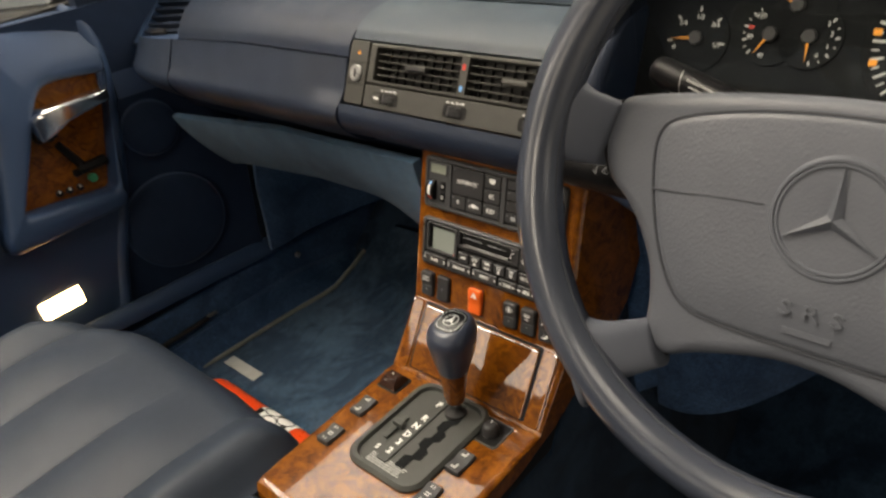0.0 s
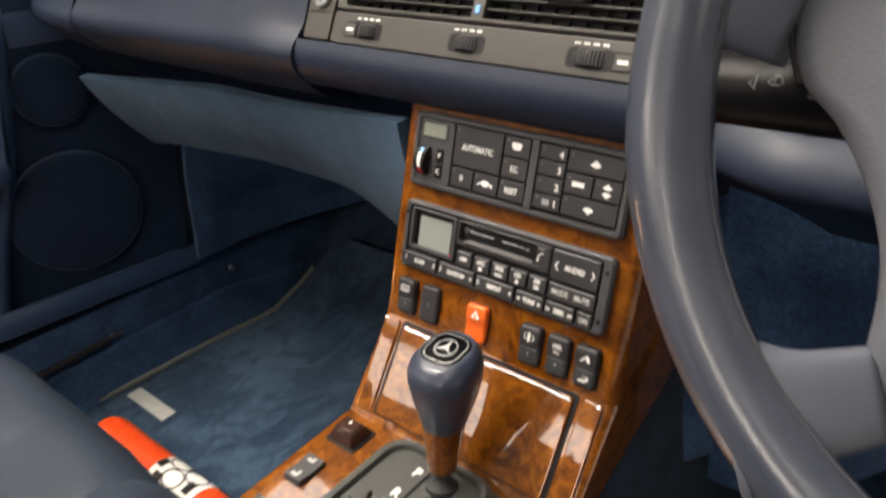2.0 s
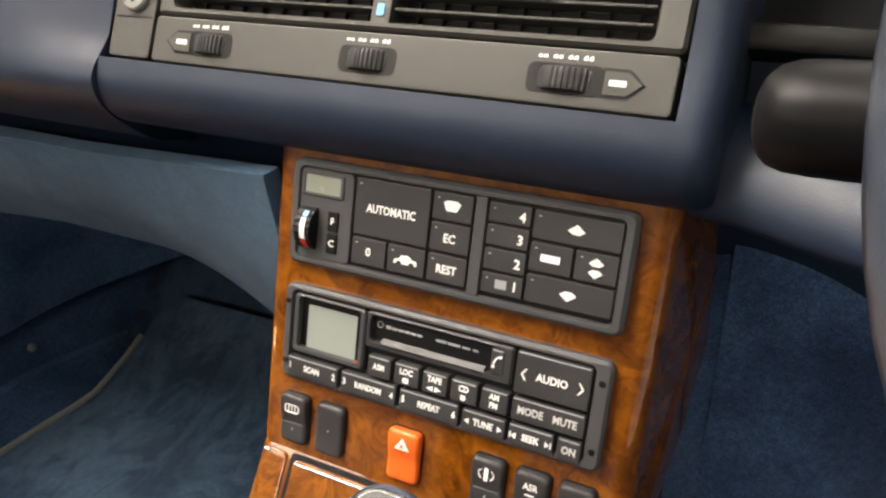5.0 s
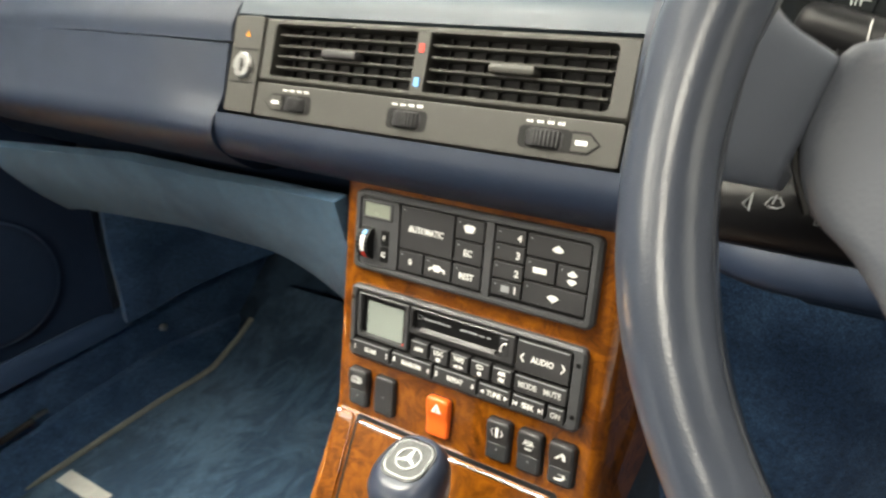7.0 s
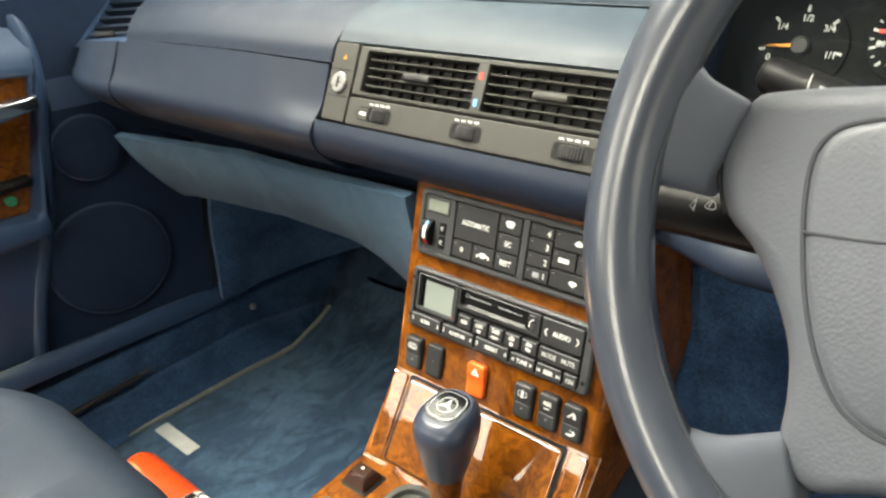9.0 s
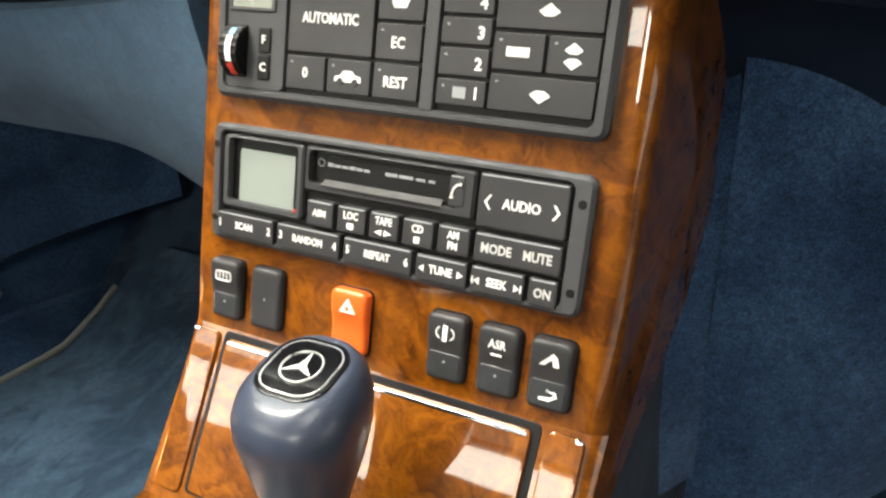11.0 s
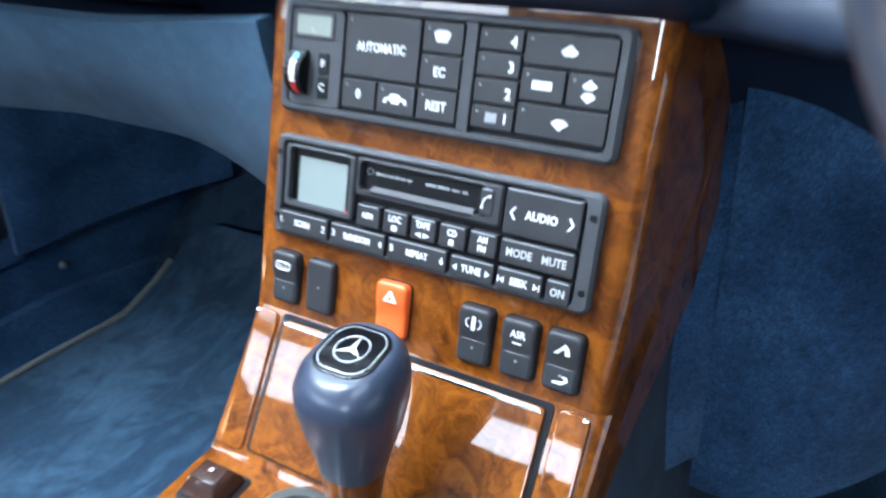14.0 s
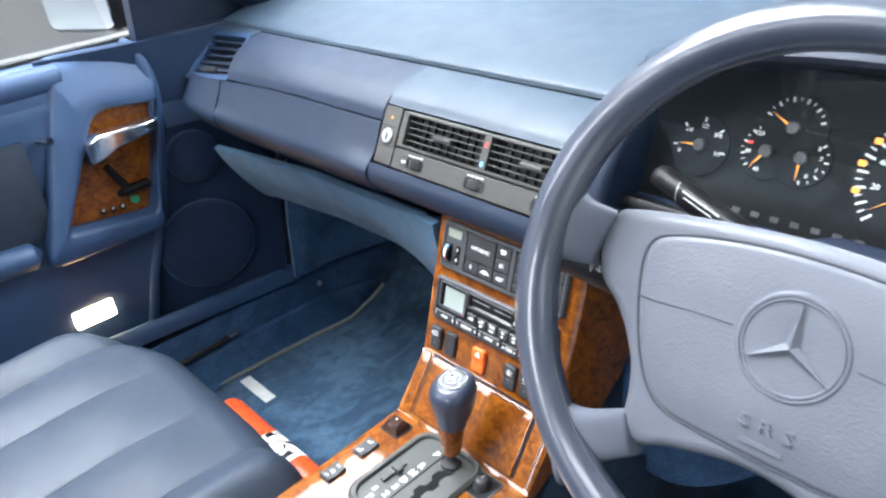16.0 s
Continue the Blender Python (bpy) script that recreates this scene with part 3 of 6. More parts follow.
def strip_point(u, v):
    y, z = strip_line[round(v * (len(strip_line) - 1))]
    x0 = -0.622 - 0.026 * max(0.0, (y - 0.0495) / 0.074)
    x = x0 + (-0.2242 - x0) * u
    return (x, y, z - droop(x) * max(0.0, min(1.0, (0.1395 - y) / 0.09)))


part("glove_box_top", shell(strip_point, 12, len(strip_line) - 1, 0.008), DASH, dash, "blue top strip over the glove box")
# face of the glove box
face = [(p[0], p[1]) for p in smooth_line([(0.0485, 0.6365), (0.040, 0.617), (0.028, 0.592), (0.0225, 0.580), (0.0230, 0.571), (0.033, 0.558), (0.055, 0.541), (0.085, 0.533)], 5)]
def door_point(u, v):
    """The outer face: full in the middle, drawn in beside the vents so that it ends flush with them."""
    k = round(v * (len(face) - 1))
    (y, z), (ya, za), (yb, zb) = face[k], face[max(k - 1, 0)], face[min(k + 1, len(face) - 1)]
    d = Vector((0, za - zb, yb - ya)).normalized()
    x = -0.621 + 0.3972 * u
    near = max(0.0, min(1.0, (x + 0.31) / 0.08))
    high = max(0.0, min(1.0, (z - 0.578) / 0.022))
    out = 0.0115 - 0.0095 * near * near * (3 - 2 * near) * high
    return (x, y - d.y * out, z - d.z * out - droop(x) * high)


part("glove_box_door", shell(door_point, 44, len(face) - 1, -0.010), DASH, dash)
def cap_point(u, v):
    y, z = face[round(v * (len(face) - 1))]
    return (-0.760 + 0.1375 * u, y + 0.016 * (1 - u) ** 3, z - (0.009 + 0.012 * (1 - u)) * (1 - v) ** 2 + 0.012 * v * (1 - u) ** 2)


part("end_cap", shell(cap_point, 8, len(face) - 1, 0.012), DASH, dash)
right_face = [(p[0], p[1]) for p in smooth_line([(0.1395, 0.6845), (0.085, 0.676), (0.058, 0.652), (0.043, 0.615), (0.0285, 0.587), (0.0238, 0.575), (0.0270, 0.5635), (0.042, 0.5560), (0.085, 0.553)], 5)]
LOW_FROM = 20          # the row at which the moulding passes under the centre vents
def moulding_point(i, k):
    """Column i along the moulding, row k down its profile: a straight run, a tight bend, then a flank that runs forward."""
    (y, z), (ya, za), (yb, zb) = right_face[k], right_face[max(k - 1, 0)], right_face[min(k + 1, len(right_face) - 1)]
    d = Vector((0, za - zb, yb - ya)).normalized() * -0.010
    y, z = y + d.y, z + d.z
    if i <= RUN:
        return (RUN_X[i], y, z)
    r = 0.013
    if i <= RUN + 8:
        a = 1.48 * (i - RUN) / 8
        return (RUN_X[-1] + r * math.sin(a), y + r * (1 - math.cos(a)), z)
    s = (i - RUN - 8) / 6
    return (RUN_X[-1] + r * math.sin(1.48) + 0.004 * s, y + r * (1 - math.cos(1.48)) + max(0.0, 0.152 - y - r) * s, z)


RUN_X = [-0.2236 + 0.3276 * i / 12 for i in range(13)] + [0.1052, 0.1075, 0.1100]
RUN = len(RUN_X) - 1
mould = bmesh.new()
mv = [[mould.verts.new(moulding_point(i, k)) for k in range(len(right_face))] for i in range(RUN + 15)]
for i in range(RUN + 14):
    for k in range(len(right_face) - 1):
        if i >= 13 or k >= LOW_FROM:         # the opening above the run holds the vents
            mould.faces.new((mv[i][k], mv[i + 1][k], mv[i + 1][k + 1], mv[i][k + 1]))
bmesh.ops.delete(mould, geom=[v for v in mould.verts if not v.link_faces], context="VERTS")
bmesh.ops.recalc_face_normals(mould, faces=mould.faces[:])
if sum(f.normal.y for f in mould.faces) > 0:
    bmesh.ops.reverse_faces(mould, faces=mould.faces[:])
bmesh.ops.solidify(mould, geom=mould.faces[:], thickness=0.005)
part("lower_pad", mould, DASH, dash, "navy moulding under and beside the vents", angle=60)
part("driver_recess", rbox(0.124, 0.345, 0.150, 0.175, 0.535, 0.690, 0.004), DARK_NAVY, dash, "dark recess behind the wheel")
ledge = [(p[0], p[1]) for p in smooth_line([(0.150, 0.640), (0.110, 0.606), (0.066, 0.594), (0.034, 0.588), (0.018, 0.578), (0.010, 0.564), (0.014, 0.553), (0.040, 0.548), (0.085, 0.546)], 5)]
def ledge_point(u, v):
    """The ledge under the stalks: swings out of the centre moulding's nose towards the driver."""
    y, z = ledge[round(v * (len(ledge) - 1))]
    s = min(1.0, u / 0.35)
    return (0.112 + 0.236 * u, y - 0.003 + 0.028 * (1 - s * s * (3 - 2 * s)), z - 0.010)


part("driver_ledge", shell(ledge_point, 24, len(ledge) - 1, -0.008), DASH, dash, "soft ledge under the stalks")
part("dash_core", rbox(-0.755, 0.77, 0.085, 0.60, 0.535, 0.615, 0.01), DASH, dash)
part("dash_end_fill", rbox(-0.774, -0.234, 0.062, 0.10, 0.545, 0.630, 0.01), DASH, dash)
# side air vent, let into the drooping end of the dashboard
VC = [Vector(p) for p in ((-0.772, 0.0495, 0.6120), (-0.6235, 0.0495, 0.6285), (-0.648, 0.1235, 0.6825), (-0.782, 0.1225, 0.6750))]
VN = (VC[1] - VC[0]).cross(VC[3] - VC[0]).normalized()
def on_vent(u, v, h=0.0):
    a, b = VC[0].lerp(VC[1], u), VC[3].lerp(VC[2], u)
    return a.lerp(b, v) + VN * h


def vent_box(u0, u1, v0, v1, h0, h1):
    return loft([[on_vent(u, v, h) for u, v in ((u0, v0), (u1, v0), (u1, v1), (u0, v1))] for h in (h0, h1)])


vent = part("side_air_vent", vent_box(-0.01, 1.0, 0.0, 1.0, -0.030, -0.014), BLACK, dash, flat=True)
# lighter door vinyl stands in for the light on this frame
part("vent_frame", join(vent_box(-0.01, 1.0, -0.01, 0.10, -0.02, 0.0015), vent_box(-0.01, 1.0, 0.92, 1.02, -0.02, 0.0015), vent_box(-0.01, 0.09, 0.10, 0.92, -0.02, 0.0015), vent_box(0.94, 1.0, 0.10, 0.92, -0.02, 0.0015)), DOOR, vent, flat=True)
for i in range(5):
    v = 0.20 + 0.15 * i
    part("vent_slat", vent_box(0.09, 0.94, v - 0.020, v + 0.030, -0.012, -0.001), DASH, vent, flat=True)
for i in range(7):
    part("vent_fin", vent_box(0.16 + 0.115 * i, 0.168 + 0.115 * i, 0.10, 0.92, -0.022, -0.012), SATIN_BLACK, vent, flat=True)
part("vent_tab", vent_box(0.30, 0.62, 0.14, 0.22, -0.004, 0.003), SATIN_BLACK, vent, flat=True)
part("vent_fill", loft([[on_vent(-0.012, v, h) + Vector((dx, 0, 0)) for v, h in ((-0.02, 0.001), (1.05, 0.001), (1.3, -0.02), (1.0, -0.10), (-0.1, -0.09))] for dx in (0, -0.010)]), DASH, dash, flat=True)
part("corner_top", shell(lambda u, v: tuple(on_vent(u, 1.0, 0.0005).lerp(Vector((-0.79 + 0.145 * u, 0.1445, 0.6862)), v)), 8, 3, 0.006), DASH_LIT_TOP, dash)

# centre air vent unit: a leaning face from (0.0265, 0.588) to (0.0625, 0.655)
VENT = pose(-0.0595, 0.0445, 0.6215, -27.5)
cv = part("centre_air_vent", rbox(-0.163, 0.163, 0.012, 0.06, -0.036, 0.036, 0.003), BLACK, dash, m=VENT)
part("vent_frame", ringplate(0.0165, 0.0135, 0.292, 0.046, (0.0155, 0.0135, 0.266, 0.037), 0.014, -0.003, 0.003, 0.003, 0.0018), VENT_GREY, cv, m=VENT)
for sx in (-1, 1):
    c = 0.016 + sx * 0.0685
    for i in range(4):
        z = 0.0135 + 0.0117 - 0.0078 * i
        part("vent_slat", rbox(c - 0.0625, c + 0.0625, -0.0005, 0.010, z - 0.0007, z + 0.0009, 0.0005, 1), VENT_GREY, cv, m=VENT)
    for i in range(9):
        x = c - 0.054 + 0.0135 * i
        part("vent_fin", rbox(x - 0.0006, x + 0.0006, 0.0085, 0.022, -0.005, 0.0325, 0.0), BLACK, cv, m=VENT)
    part("vent_tab", rbox(c - 0.016, c + 0.016, -0.006, 0.006, 0.0105, 0.0165, 0.0022), SATIN_BLACK if sx < 0 else VENT_GREY, cv, m=VENT)
part("vent_divider", rbox(0.0105, 0.0215, -0.0028, 0.013, -0.0075, 0.0345, 0.001), VENT_GREY, cv, m=VENT)
part("red_mark", block(0.016, 0.0225, 0.0042, 0.006, -0.0027, -0.0034, 0.0008, 0.0002), RED_DOT, cv, m=VENT)
part("blue_mark", block(0.016, 0.0005, 0.0042, 0.006, -0.0027, -0.0034, 0.0008, 0.0002), BLUE_DOT, cv, m=VENT)
# the strip with thumbwheels below
strip = part("control_strip", block(0.0165, -0.0235, 0.290, 0.0255, 0.014, -0.0035, 0.0025, 0.0012), VENT_GREY, dash, m=VENT)
def thumbwheel(x, w):
    part("wheel_recess", block(x, -0.0245, w + 0.0045, 0.0135, -0.0034, -0.0037, 0.0035, 0.0001), BLACK, strip, m=VENT)
    n = 180
    rows = []
    for z, k in ((-0.0054, 0.90), (-0.0048, 0.97), (-0.0030, 1.0), (0.0030, 1.0), (0.0048, 0.97), (0.0054, 0.90)):
        ring = []
        for q in range(n):
            a = 2 * math.pi * q / n
            rib = 0.0006 if q % 4 < 2 and 252 < 2 * q < 318 else 0.0
            r = 0.0188 * k - rib
            ring.append((r * math.cos(a) * w / 0.030, r * math.sin(a), z))
        rows.append(ring)
    part("thumbwheel", loft(rows), SATIN_BLACK, strip, m=VENT @ pose(x, 0.0108, -0.0245), angle=25)
    for i in range(4):
        c = x - 0.0105 + 0.0068 * i
        for d in (-0.0018, 0.0006):
            mark([(c + d - 0.0010, -0.0158), (c + d + 0.0010, -0.0158), (c + d + 0.0008, -0.0145 + 0.0003 * i), (c + d - 0.0008, -0.0145)], -0.0036, VENT, strip, PRINT, "print_mark")


thumbwheel(-0.0870, 0.026)
thumbwheel(0.0135, 0.028)
thumbwheel(0.1140, 0.030)
for sx, x in ((-1, -0.107), (1, 0.1385)):
    w = 0.0068
    o = [(x - sx * w, -0.0195), (x + sx * w * 0.5, -0.0195), (x + sx * w * 1.4, -0.0245), (x + sx * w * 0.5, -0.0295), (x - sx * w, -0.0295)]
    mid = (x + sx * 0.001, -0.0245)
    mark([(mid[0] + (a - mid[0]) * 1.16, mid[1] + (b - mid[1]) * 1.28) for a, b in o], -0.0034, VENT, strip, BLACK, "arrow_recess", 0.0004)
    mark(o, -0.0036, VENT, strip, VENT_GREY, "arrow_plate", 0.0008)
    bars([(x - sx * 0.0008, -0.0245, 0.0075, 0.0026)], -0.0044, VENT, strip)
side_col = part("switch_column", block(-0.1472, 0.001, 0.0318, 0.0735, 0.014, -0.0030, 0.0025, 0.0012), VENT_GREY, dash, "warm grey switch blanks beside the vents", m=VENT)
for z in (0.0125, -0.0125):
    part("gap_line", block(-0.1465, z, 0.028, 0.0012, -0.0029, -0.0033, 0.0003, 0.0001, 1), BLACK, side_col, m=VENT)
lock = part("glove_box_lock", disc(-0.1465, 0.0, 0.0098, -0.003, -0.0062, 28, 0.0012), STEEL, dash, "round silver key lock", m=VENT)
part("key_slot", block(-0.1465, 0.0, 0.0026, 0.010, -0.0061, -0.0065, 0.001, 0.0001), BLACK, lock, m=VENT)
part("warning_mark", loft([[(-0.1465 + 0.003 * math.cos(a), y, 0.0235 + 0.003 * math.sin(a)) for a in (1.57, 3.67, 5.76)] for y in (-0.0029, -0.0033)]), ORANGE, side_col, m=VENT)

# knee board under the glove box
def knee(u, v):
    x = -0.735 + 0.623 * u
    end = max(0.0, (u - 0.68) / 0.32)
    left = max(0.0, (0.16 - u) / 0.16)
    y = 0.060 - 0.028 * end ** 1.5 + 0.020 * v
    drop = 0.096 + 0.078 * end ** 1.8
    z = 0.489 + 0.026 * min(1.0, u / 0.5) + 0.020 * end ** 1.3 - drop * v
    return (x + 0.060 * left * v, y + 0.03 * v ** 2, z)


kb = thing("knee_board", "blue suede covered knee board under the glove box", "knee board", (-0.44, 0.08, 0.45))
part("panel", shell(knee, 40, 12, 0.012), SUEDE, kb)
# dark carpet colour stands in for the shade under the suede
part("lower_lip", shell(lambda u, v: tuple(Vector(knee(u, 1.0)) + Vector((0, 0.0 + 0.05 * v, -0.006 * math.sin(1.57 * v)))), 40, 4, 0.01), CARPET, kb, "lower edge, darkened for the shade beneath")
# sheet put in as the shade below the dashboard
tagged(part("under_dash", shell(lambda u, v: (-0.77 + 1.54 * u, 0.080 + 0.04 * v, 0.545 - 0.06 * v), 8, 4, 0.01), DASH), "dark navy shadow strip under the dashboard lip", "trim", kind="structure")
dk = thing("driver_knee_panel", "blue carpeted knee panel under the steering column", "knee board", (0.44, 0.10, 0.45))
part("cover", shell(lambda u, v: (0.118 + 0.65 * u, 0.084 + 0.030 * v ** 1.3, 0.548 - 0.046 * v), 12, 8, 0.012), DASH, dk, "navy cover under the dashboard")
part("carpet_panel", shell(lambda u, v: (0.130 + 0.207 * u, 0.101 + 0.14 * u ** 2 + 0.05 * v + 0.005 * math.sin(7 * u + 3 * v) * v, 0.540 - (0.345 - 0.13 * u ** 2) * v), 40, 16, 0.012), SIDE_CARPET, dk)
part("carpet_edge", tube([(0.137 + 0.20 * k / 16, 0.154 + 0.14 * (k / 16) ** 2, 0.197 + 0.13 * (k / 16) ** 2) for k in range(17)], 0.008, 10), SIDE_CARPET, dk)
dkw = thing("driver_carpet_fold", "blue carpet fold beside the driver's footwell", "carpet", (0.13, 0.1, 0.3))
part("panel", shell(lambda u, v: (0.104 + 0.027 * u, 0.118 - 0.014 * u + 0.05 * v - 0.06 * v * (1 - u), 0.53 - 0.30 * v), 6, 12, 0.01), SIDE_CARPET, dkw)
part("edge_seam", tube([(0.1300, 0.1015 + 0.05 * k / 10, 0.52 - 0.28 * k / 10) for k in range(11)], 0.0035, 8), SIDE_CARPET, dkw)

# ---- passenger door ----
door = thing("passenger_door", "closed navy blue passenger door trim with a wood inlay", "car door", (-0.82, -0.4, 0.45))
def door_skin(u, v):
    z = 0.165 + 0.495 * v
    y = -1.15 + (1.15 + min(0.0, -0.125 + 0.30 * (z - 0.165))) * u
    x = -0.812 + 0.014 * math.sin(v * 2.2) - 0.012 * (v > 0.93)
    if z < 0.385:
        x += 0.010
    return (x, y, z)


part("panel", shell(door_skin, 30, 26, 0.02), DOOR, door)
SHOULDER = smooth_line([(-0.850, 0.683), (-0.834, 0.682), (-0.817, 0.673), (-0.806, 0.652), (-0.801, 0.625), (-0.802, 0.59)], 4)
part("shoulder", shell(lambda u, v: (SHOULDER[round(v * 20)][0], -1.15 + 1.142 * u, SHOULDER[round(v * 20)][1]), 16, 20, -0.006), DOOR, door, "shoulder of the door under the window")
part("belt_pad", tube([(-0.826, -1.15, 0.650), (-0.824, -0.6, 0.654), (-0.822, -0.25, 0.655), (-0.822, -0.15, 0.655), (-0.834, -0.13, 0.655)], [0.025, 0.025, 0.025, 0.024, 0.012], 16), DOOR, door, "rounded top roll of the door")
part("window_seal", rbox(-0.858, -0.842, -1.15, 0.0, 0.672, 0.690, 0.003), RUBBER, door)
# rail that frames the wood inlay: one frame in the door's plane


inlay = round_poly([(-0.226, 0.417), (-0.122, 0.598), (-0.016, 0.584), (-0.076, 0.398)], [0.012, 0.034, 0.012, 0.012])
outer = round_poly([(-0.276, 0.360), (-0.166, 0.688), (0.000, 0.682), (-0.064, 0.362)], [0.030, 0.022, 0.016, 0.020])
def frame_ring(k, depth):
    """Between the outer edge (k = 0) and the inlay (k = 1); the pad leans inwards towards its foot."""
    ring = [p.lerp(q, k) for p, q in zip(outer, inlay)]
    return [(-0.826 + depth + 0.020 * min(1.0, (0.69 - p.y) / 0.14) + 0.014 * (0.69 - p.y) / 0.3 - 0.34 * max(0.0, p.y - 0.61), p.x, p.y) for p in ring]


rings = [frame_ring(0, -0.02), frame_ring(0, 0.010), frame_ring(0.05, 0.022), frame_ring(0.12, 0.030), frame_ring(0.24, 0.035), frame_ring(0.60, 0.036), frame_ring(0.84, 0.035), frame_ring(0.95, 0.031), frame_ring(1.0, 0.022), frame_ring(1.0, 0.0)]
part("inlay_frame", loft(rings, False, False), DOOR, door, "padded frame round the wood inlay", angle=60)
part("wood_inlay", loft([[(-0.810, p.x, p.y) for p in inlay], [(-0.795, p.x, p.y) for p in inlay]]), WOOD, door, "glossy burl wood inlay")
part("arm_rail", tube(smooth_line([(-0.800, -0.62, 0.405), (-0.785, -0.45, 0.402), (-0.782, -0.33, 0.398), (-0.788, -0.272, 0.392)], 6), [0.024] * 17 + [0.016, 0.006], 12), DOOR, door, "padded armrest rail")
part("map_pocket", shell(lambda u, v: (-0.788 + 0.010 * math.sin(math.pi * v) + 0.0007 * math.sin(150 * u), -1.0 + 0.76 * u, 0.415 + 0.165 * v), 90, 10, 0.01), LEATHER, door, "gathered dark leather pocket")
part("lock_knob", tube([(-0.79, -0.215, 0.572), (-0.762, -0.205, 0.576)], [0.008, 0.006], 12), CHROME, door, "chrome knob")
def pull_ring(y, x, z, hx, hz):
    return [(x + a, y, z + b) for a, b in rrect(2 * hx, 2 * hz, min(hx, hz) * 0.32, 3)]


pull = part("door_pull", loft([pull_ring(-0.158, -0.782, 0.533, 0.012, 0.014), pull_ring(-0.154, -0.774, 0.536, 0.018, 0.020), pull_ring(-0.138, -0.764, 0.545, 0.020, 0.021), pull_ring(-0.112, -0.757, 0.553, 0.019, 0.014),
                               pull_ring(-0.060, -0.758, 0.556, 0.018, 0.0095), pull_ring(-0.034, -0.766, 0.556, 0.016, 0.009), pull_ring(-0.026, -0.780, 0.555, 0.012, 0.008)]), PULL_CHROME, door, "bright chrome pull handle")
part("pull_base", rbox(-0.800, -0.774, -0.158, -0.124, 0.512, 0.538, 0.004), BLACK, pull)
seat_sw = part("seat_switch", rbox(-0.797, -0.788, -0.122, -0.060, 0.436, 0.448, 0.003), BLACK, door, "black seat-shaped adjuster switch")
part("backrest_switch", tube([(-0.790, -0.105, 0.452), (-0.789, -0.128, 0.498)], [0.007, 0.006], 8), BLACK, seat_sw)
part("headrest_switch", tube([(-0.790, -0.132, 0.508), (-0.789, -0.136, 0.520)], 0.006, 8), BLACK, seat_sw)
part("cushion_switch", tube([(-0.789, -0.112, 0.446), (-0.788, -0.066, 0.447)], [0.008, 0.009], 8), BLACK, seat_sw)
for i in range(3):
    part("memory_button", tube([(-0.797, -0.155 + 0.017 * i, 0.421 - 0.002 * i), (-0.790, -0.155 + 0.017 * i, 0.421 - 0.002 * i)], 0.0055, 12), BLACK, seat_sw)
    part("button_cap", tube([(-0.791, -0.155 + 0.017 * i, 0.424 - 0.002 * i), (-0.789, -0.155 + 0.017 * i, 0.424 - 0.002 * i)], 0.0022, 8), PRINT, seat_sw)
part("memory_lock", tube([(-0.797, -0.096, 0.424), (-0.788, -0.096, 0.424)], 0.0075, 12), GREEN, seat_sw, "green button")
lamp = part("door_lamp", rbox(-0.800, -0.793, -0.262, -0.190, 0.223, 0.257, 0.003), LAMP, door, "lit warm white courtesy lamp")
part("lamp_bezel", rbox(-0.803, -0.798, -0.267, -0.185, 0.219, 0.261, 0.002), BLACK, door)
part("lower_seam", tube([(-0.793, -1.1, 0.372), (-0.793, -0.262, 0.370), (-0.793, -0.06, 0.380)], 0.0022, 6), DASH, door)

# speaker panel ahead of the door's ridge: leans between door and dashboard
SPK = Matrix.Translation((-0.785, 0, 0)) @ Matrix.Rotation(radians(78), 4, "Z")   # local x along the panel, -y faces the cabin
sp = thing("speaker_panel", "navy speaker panel with two round cloth grilles", "speaker panel", (-0.75, 0.02, 0.4))
part("panel", shell(lambda u, v: (-0.18 + (0.332 + 0.055 * v) * u, 0.006, 0.15 + 0.535 * v), 10, 10, 0.02), SPEAKER, sp, m=SPK)
# lighter vinyl puts the light on the panel's upper part into the colour
part("lit_upper_part", shell(lambda u, v: (-0.006 + (0.19 + 0.02 * v) * u, 0.004 + 0.022 * v * v, 0.530 + 0.150 * v), 8, 8, 0.006), DOOR, sp, "upper part above the grilles, lighter where light falls", m=SPK)
part("ridge", tube(smooth_line([(-0.826, -0.030, 0.684), (-0.806, -0.016, 0.664), (-0.790, -0.012, 0.60), (-0.790, -0.030, 0.50), (-0.797, -0.058, 0.38), (-0.802, -0.100, 0.27), (-0.806, -0.130, 0.165)], 6), 0.012, 10), DOOR, sp, "light-catching rolled edge")
for cx, cz, r in ((0.0245, 0.468, 0.0480), (0.0100, 0.288, 0.0910)):
    gr = part("grille", loft([[(cx + rr * math.cos(2 * math.pi * k / 64), y, cz + rr * math.sin(2 * math.pi * k / 64)) for k in range(64)] for y, rr in ((0.006, r), (-0.003, r), (-0.0055, r * 0.965), (-0.0070, r * 0.90), (-0.0085, r * 0.6), (-0.0090, r * 0.1))]), SPEAKER, sp, "round cloth speaker grille", m=SPK)
    part("grille_ring", tube([(cx + r * math.cos(a), -0.001, cz + r * math.sin(a)) for a in (2 * math.pi * k / 48 for k in range(48))], 0.0030, 8, True, up=(0, 1, 0)), GRILLE_LIP, gr, m=SPK)

# outside the passenger window
win = shell(lambda u, v: (-0.852 + 0.16 * v ** 1.3, -1.1 + 1.07 * u - 0.10 * u * v, 0.678 + 0.44 * v), 8, 6, 0.004)
w = tagged(part("side_window", win, GLASS), "clear raised side window of the passenger door", "window", kind="structure")
w.visible_shadow = False
